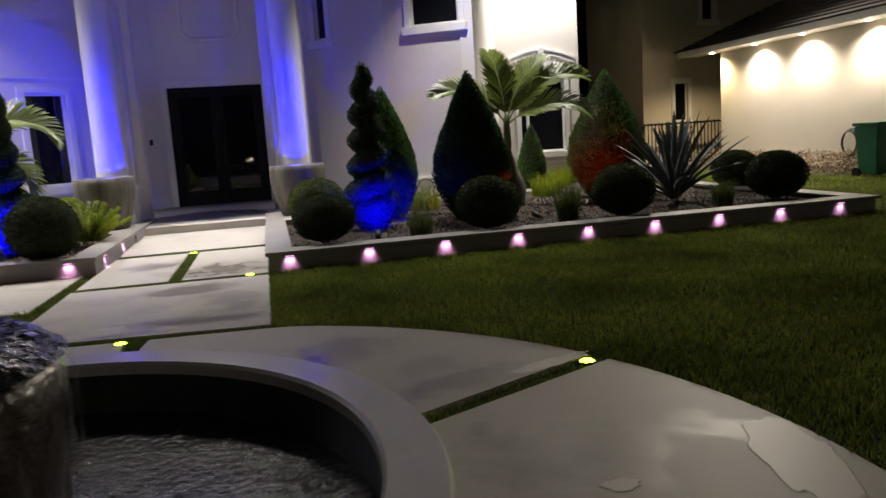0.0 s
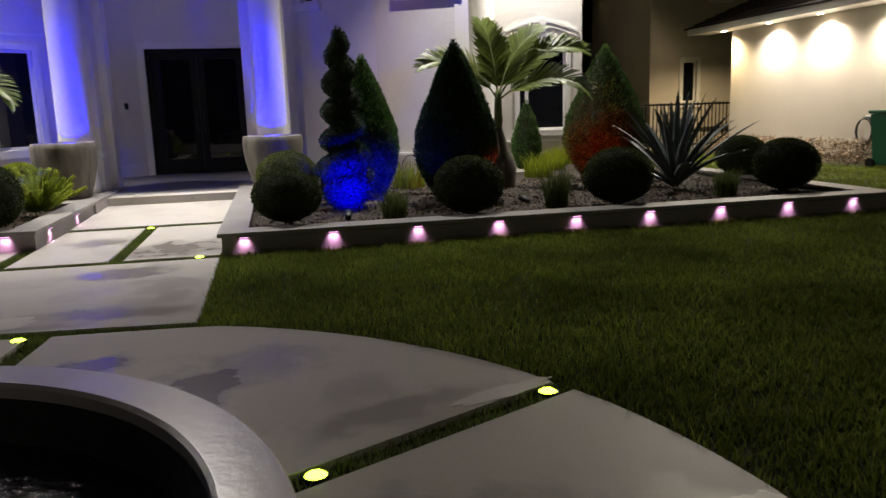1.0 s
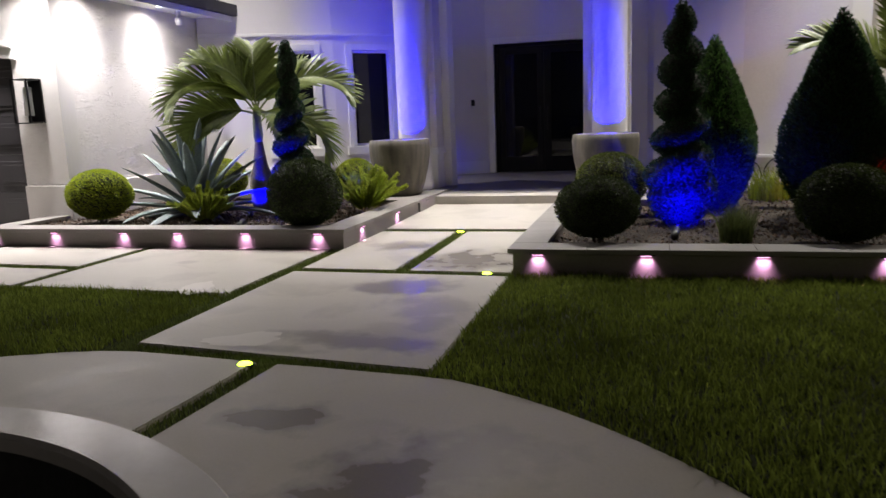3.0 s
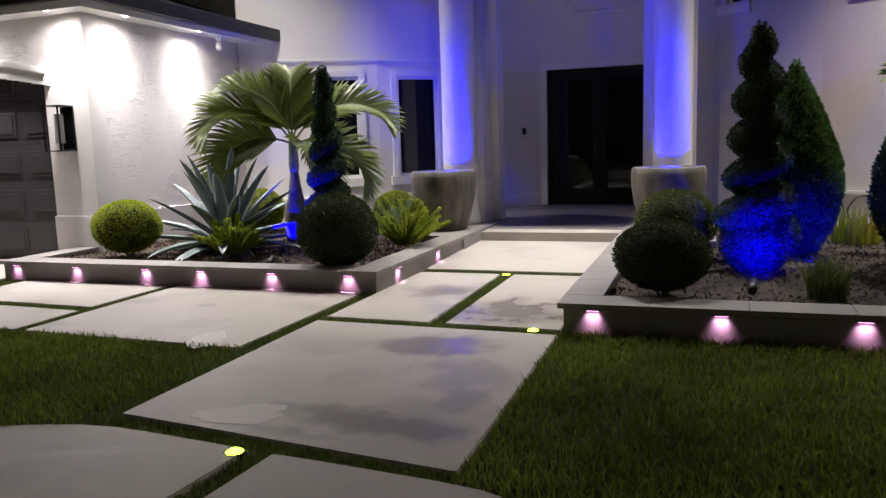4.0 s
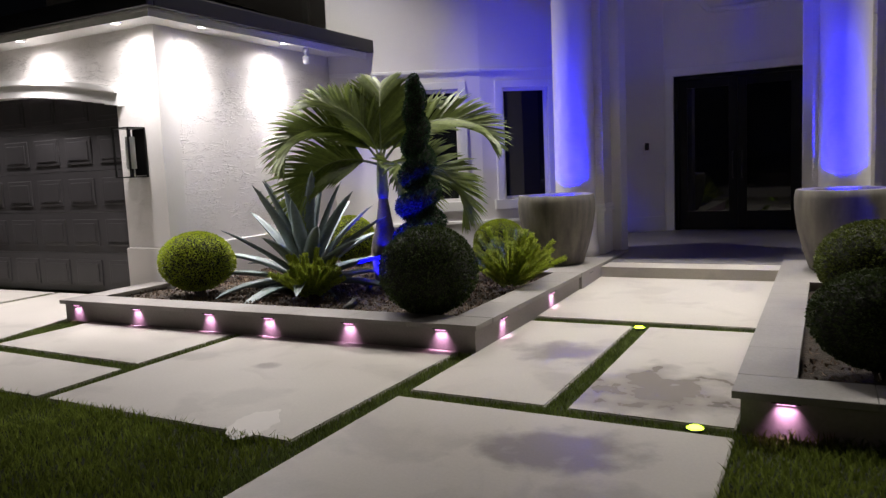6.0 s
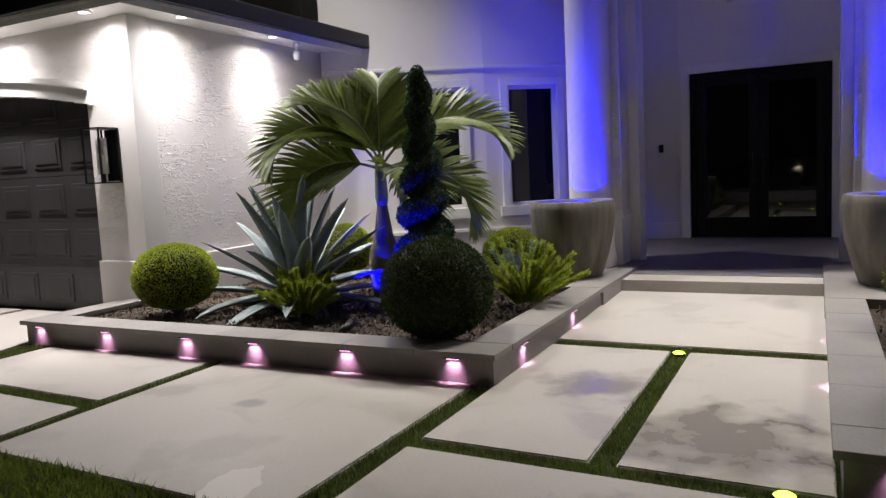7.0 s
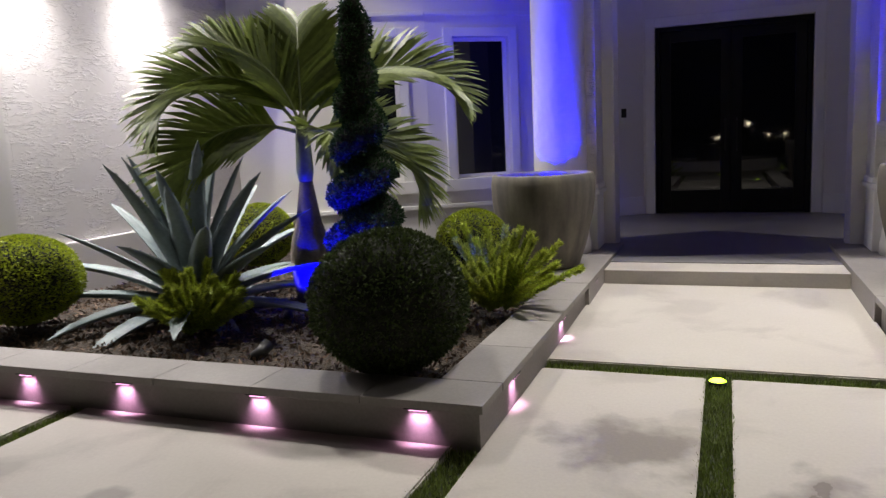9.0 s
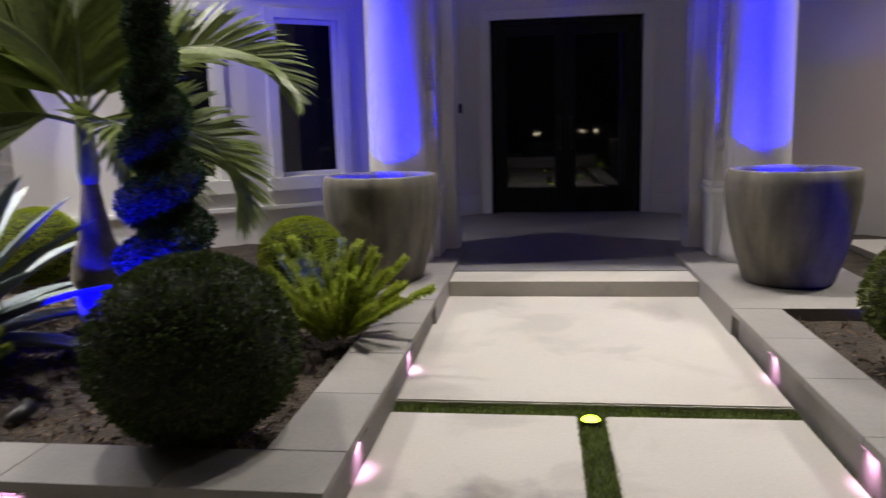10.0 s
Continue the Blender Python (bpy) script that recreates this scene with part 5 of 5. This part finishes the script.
def grass_tuft(label, n, h, spread, material, x, y):
    ob = thing("grass_tuft", label, "ornamental grass", x, y, SOIL, group="grass tufts")
    a, d = rng.uniform(0, 2 * math.pi, n), spread * np.sqrt(rng.uniform(0, 1, n))
    blades("tuft_body", np.column_stack([d * np.cos(a), d * np.sin(a)]), -0.02, h, 0.006, material, ob, lean=0.45)
    return ob


for x, y, h in ((2.78, 9.45, 0.34), (4.72, 9.5, 0.5), (7.0, 9.6, 0.36)):
    grass_tuft("dry green tuft of ornamental grass in the bed", 420, h, 0.13, "tuft", x, y)
for x, y in ((5.9, 13.4), (6.6, 14.6), (7.3, 15.8), (3.5, 12.6), (7.9, 14.2), (6.9, 13.3)):
    grass_tuft("bright yellow-green grassy clump near the house wall", 420, 0.42, 0.24, "lime", x, y)
# bark chips over the soil
for x0, x1, y0, y1, n in ((-5.3, -1.2, 9.95, 13.0, 12000), (1.25, 8.2, 8.95, 13.0, 12000)):
    xy = np.column_stack([rng.uniform(x0, x1, n), rng.uniform(y0, y1, n)])
    zz = np.array([0.135 + 0.035 * noise.noise((x * 1.3, y * 1.3, 0)) for x, y in xy])
    leaves("bark_chips", np.column_stack([xy, zz]), np.tile([0.0, 0.0, 0.2], (n, 1)), 0.04, 0.009, "chip", None, 0.0, 1.0, "loose bark chips and dry leaves on the soil")

# garden spotlights
for (eye, target, watts, color), lens in zip(GARDEN, ("blue_lens",) * 5 + ("red_lens",) * 2):
    ob = new("garden_spotlight")
    ob.matrix_world = look((eye[0], eye[1], eye[2]), target) @ pose(0, 0, 0.075)
    tagged(ob, "small black garden spotlight with a coloured lens", "spotlight", "garden spotlights")
    bm = bmesh.new()
    lathe(bm, [(0.02, 0.1), (0.036, 0.08), (0.038, -0.05), (0.034, -0.05), (0.03, -0.03)], seg=20)
    part("housing", bm, "metal", ob, smooth=True)
    bm = bmesh.new()
    tube(bm, [(0, -0.02, 0.06), (0, -0.2, 0.02)], [0.009, 0.006], 6)
    part("stake", bm, "metal", ob)

orn = thing("garden_scroll", "curled black wire garden ornament by the house wall", "ornament", 3.55, 13.55, 0.14, 20)
for cx0, cz0, r0 in ((-0.22, 0.22, 0.2), (0.2, 0.26, 0.18), (-0.2, 0.22, 0.1)):
    bm = bmesh.new()
    pts = [(cx0 + r0 * math.cos(2 * math.pi * i / 28), 0.01 * math.sin(i), cz0 + r0 * math.sin(2 * math.pi * i / 28)) for i in range(29)]
    tube(bm, pts, [0.008] * 29, 6)
    part("wire_ring", bm, "metal", orn)
bm = bmesh.new()
tube(bm, [(-0.45, 0, 0.02), (-0.1, 0, 0.0), (0.1, 0, 0.0), (0.4, 0, 0.06), (0.5, 0, 0.2)], [0.008] * 5, 6)
part("wire_foot", bm, "metal", orn)

# distant lamps across the street, mirrored in the door glass


def street_light(x, y, z, r):
    ob = thing("yard_lamp", "small lit globe lamp on a dark post across the street", "lamp post", x, y, -0.03, group="distant lamps")
    bm = bmesh.new()
    tube(bm, [(0, 0, 0), (0, 0, z - r * 0.9)], [0.05, 0.035], 10)
    part("post", bm, "metal", ob)
    bm = bmesh.new()
    bmesh.ops.create_icosphere(bm, subdivisions=2, radius=r, matrix=Matrix.Translation((0, 0, z)))
    part("globe", bm, "far_lens", ob, "glowing warm globe", smooth=True)
    return ob


for spec in [(1.63, -32.0, 1.39, 0.12), (-0.56, -32.0, 0.4, 0.06), (-0.32, -32.0, 0.46, 0.06), (3.02, -32.0, 0.54, 0.07), (4.11, -32.0, 0.53, 0.08)]:
    street_light(*spec)

# ---- neighbour's house, fence and bin ----
bm = bmesh.new()
box(bm, 13.2, 13.5, 9.0, 19.0, -0.05, 3.3)
structure("wall_neighbour_wing", bm, "nwall", "cream stucco wing of the neighbour's house")
wall_run("wall_neighbour_house", (11.95, 21.0), (22, 21.0), -0.05, 7.5, 0.3, "nwall", "cream stucco neighbour's house wall", [(1.02, 1.45, 1.3, 2.45), (1.95, 2.35, 4.2, 5.2)])
bm = bmesh.new()
box(bm, 11.95, 12.25, 21.3, 34, -0.05, 7.5)
structure("wall_neighbour_side", bm, "nwall", "cream stucco side of the neighbour's house")
window("window_6", (11.95, 21.0), (22, 21.0), (1.02, 1.45, 1.3, 2.45), label="narrow dark window of the neighbour's house")
window("window_7", (11.95, 21.0), (22, 21.0), (1.95, 2.35, 4.2, 5.2), label="small dark upper window of the neighbour's house")
bm = bmesh.new()
box(bm, 12.62, 13.19, 8.8, 20.1, 3.06, 3.12)
structure("soffit", bm, "trim", "white soffit of the neighbour's eave")
bm = bmesh.new()
box(bm, 12.56, 12.62, 8.8, 20.1, 3.05, 3.2, 0.005)
structure("trim", bm, "trim", "white fascia of the neighbour's eave")
nroof = thing("neighbour_roof", "brown shingle roof of the neighbour's wing", "roof", kind="structure")
for i in range(14):
    d0, d1 = 0.28 * i, 0.28 * i + 0.31
    bm = bmesh.new()
    q = [(12.5 + d0, 8.8, 3.2 + d0 * 0.42 + 0.03), (12.5 + d1, 8.8, 3.2 + d1 * 0.42), (12.5 + d1, 20.2 - d1 * 0.2, 3.2 + d1 * 0.42), (12.5 + d0, 20.2 - d0 * 0.2, 3.2 + d0 * 0.42 + 0.03)]
    top = [bm.verts.new(c) for c in q]
    low = [bm.verts.new((c[0], c[1], c[2] - 0.04)) for c in q]
    bm.faces.new(top)
    bm.faces.new(low[::-1])
    for k in range(4):
        bm.faces.new((low[k], low[(k + 1) % 4], top[(k + 1) % 4], top[k]))
    bmesh.ops.recalc_face_normals(bm, faces=bm.faces)
    part("shingle_course", bm, "nroof", nroof)
for ny in (13.6, 15.5, 17.2, 19.0):
    ob = thing("wall_washer", "small round warm downlight in the neighbour's eave", "downlight", 12.95, ny, 3.06, group="neighbour eave lights")
    bm = bmesh.new()
    lathe(bm, [(0.06, 0.0), (0.06, -0.02), (0.0, -0.025)], seg=20)
    part("lens", bm, "warm_lens", ob)
# a further roof and wall between the two houses
bm = bmesh.new()
box(bm, 13.0, 16, 30, 30.3, 0, 3.0)
structure("wall_far_house", bm, "nwall", "pale far house wall between the houses")
bm = bmesh.new()
prism(bm, [(12.2, 29.2), (16.5, 29.2), (16.5, 31), (12.2, 31)], 3.0, 3.25)
structure("roof_far_house", bm, "nroof", "brown eave of a far house")
fence = thing("metal_fence", "black metal picket fence between the houses", "fence")
bm = bmesh.new()
box(bm, 11.2, 14.6, 20.38, 20.42, 1.22, 1.27)
box(bm, 11.2, 14.6, 20.38, 20.42, 0.12, 0.16)
part("rail", bm, "metal", fence)
pk = None
for i in range(31):
    x = 11.2 + 0.113 * i
    if pk is None:
        bm = bmesh.new()
        box(bm, -0.009, 0.009, 20.385, 20.415, -0.05, 1.3)
        pk = part("picket", bm, "metal", fence)
        pk.location.x = x
    else:
        o = new("picket", pk.data)
        o.parent = fence
        o.location.x = x
wheelie = thing("wheeled_bin", "green plastic wheeled bin by the neighbour's wall", "bin", 12.75, 13.1, -0.04)
bm = bmesh.new()
low = [(-0.22, -0.24), (0.22, -0.24), (0.22, 0.24), (-0.22, 0.24)]
v0 = [bm.verts.new((x, y, 0.08)) for x, y in low]
v1 = [bm.verts.new((x * 1.28, y * 1.28, 1.02)) for x, y in low]
bm.faces.new(v0[::-1])
bm.faces.new(v1)
for k in range(4):
    bm.faces.new((v0[k], v0[(k + 1) % 4], v1[(k + 1) % 4], v1[k]))
bmesh.ops.bevel(bm, geom=list(bm.edges), offset=0.02, segments=2, affect="EDGES")
part("body", bm, "bin", wheelie)
bm = bmesh.new()
box(bm, -0.31, 0.31, -0.34, 0.33, 1.025, 1.09, 0.025)
part("lid", bm, "bin", wheelie)
for sx in (-0.22, 0.22):
    bm = bmesh.new()
    lathe(bm, [(0.0, -0.025), (0.1, -0.025), (0.1, 0.025), (0.0, 0.025)], seg=24)
    wh = part("wheel", bm, "metal", wheelie)
    wh.matrix_local = pose(sx * 1.1, 0.26, 0.1, 0, 90, 0)
hose = thing("garden_hose", "coiled dark garden hose hung on the neighbour's wall", "hose", 13.19, 14.2, 0.62)
for k in range(5):
    bm = bmesh.new()
    n = 28
    pts = [(-0.05 - 0.02 * k, (0.26 - 0.012 * k) * math.cos(2 * math.pi * i / n), (0.3 - 0.014 * k) * math.sin(2 * math.pi * i / n)) for i in range(n + 1)]
    tube(bm, pts, [0.012] * (n + 1), 6)
    part("coil", bm, "metal", hose)
n = 5200
xy = np.column_stack([rng.uniform(12.35, 13.1, n), rng.uniform(13.5, 19, n)])
zz = 0.02 + 0.42 * rng.uniform(0, 1, n) ** 1.5
ob = leaves("dry_shrub", np.column_stack([xy, zz]), np.tile([0.0, 0.0, 0.3], (n, 1)), 0.1, 0.012, "dry", None, 0.3, 1.0, "dry brown groundcover along the neighbour's wall")

# ---- grass ----
SLABS = []
for o in paving.children:
    me = o.data
    top = max(v.co.z for v in me.vertices)
    face = max((f for f in me.polygons if f.normal.z > 0.9), key=lambda f: f.area)
    SLABS.append(np.array([me.vertices[i].co[:2] for i in face.vertices]))


def inside(poly, xy):
    x, y = xy[:, 0], xy[:, 1]
    c = np.zeros(len(xy), bool)
    j = len(poly) - 1
    for i in range(len(poly)):
        xi, yi, xj, yj = *poly[i], *poly[j]
        hit = ((yi > y) != (yj > y)) & (x < (xj - xi) * (y - yi) / ((yj - yi) if yj != yi else 1e-9) + xi)
        c ^= hit
        j = i
    return c


def open_ground(xy):
    """Keeps the points that lie on no slab, bed, porch or fountain."""
    keep = np.ones(len(xy), bool)
    for poly in SLABS:
        keep &= ~inside(poly, xy)
    x, y = xy[:, 0], xy[:, 1]
    keep &= np.hypot(x - CX, y - CY) > RIM + 0.01
    keep &= ~((x > -5.62) & (x < -0.96) & (y > 9.66))
    keep &= ~((x > 0.96) & (x < 8.57) & (y > 8.63))
    keep &= ~((x > -1) & (x < 1) & (y > 13.0)) & ~((x < 8.9) & (y > 13.4)) & ~((x > 12.3) & (y > 13.4)) & ~((x < -5) & (y > 10.85))
    for wx0, wy0 in WELLS:
        keep &= np.hypot(x - wx0, y - wy0) > 0.022
    return xy[keep]


def scatter(x0, x1, y0, y1, density):
    n = int((x1 - x0) * (y1 - y0) * density)
    return np.column_stack([rng.uniform(x0, x1, n), rng.uniform(y0, y1, n)])


def in_strip(xy):
    """Marks the narrow turf strips: within the paved outline."""
    x, y = xy[:, 0], xy[:, 1]
    walkway = (x > -1.13) & (x < 0.97) & (y > 6.1) & (y < 13.1)
    drive = (x < -1.0) & (x > -12) & (y > 7.72) & (y < 11)
    plaza = np.hypot(x - CX, y - CY) < PLAZA - 0.01
    return walkway | drive | plaza


lawn_xy = open_ground(np.concatenate([scatter(0.9, 5.5, 2.0, 8.65, 3600), scatter(5.5, 9.5, 0.5, 8.65, 2600), scatter(8.5, 13.3, 5, 20, 1100),
                                      scatter(-6.5, -1.0, 4.0, 7.8, 3600), scatter(2.5, 9.5, -3, 2.0, 500), scatter(-7, 2.5, -3, 0.0, 300), scatter(-10, -6.5, 0, 7.8, 700)]))
lawn_xy = lawn_xy[~in_strip(lawn_xy)]
zz = np.array([-0.03 + 0.02 * noise.noise((x * 1.1, y * 1.1, 4)) + 0.016 * noise.noise((x * 4.5, y * 4.5, 8)) for x, y in lawn_xy])
tagged(blades("lawn_grass", lawn_xy, zz, 0.066, 0.0042, "grass", lean=0.75), "green mown lawn of fine uneven blades", "lawn")
strip_xy = open_ground(np.concatenate([scatter(-1.2, 1.0, 6.0, 11.1, 9000), scatter(-5.5, -1.1, 7.7, 9.68, 9000), scatter(-0.5, 3.2, 2.2, 6.3, 7000), scatter(-7.6, -5.2, 7.7, 10.9, 2500)]))
strip_xy = strip_xy[in_strip(strip_xy)]
tagged(blades("turf_strips", strip_xy, -0.032, 0.036, 0.0034, "turf", lean=0.6), "short green artificial turf in the joints", "turf")
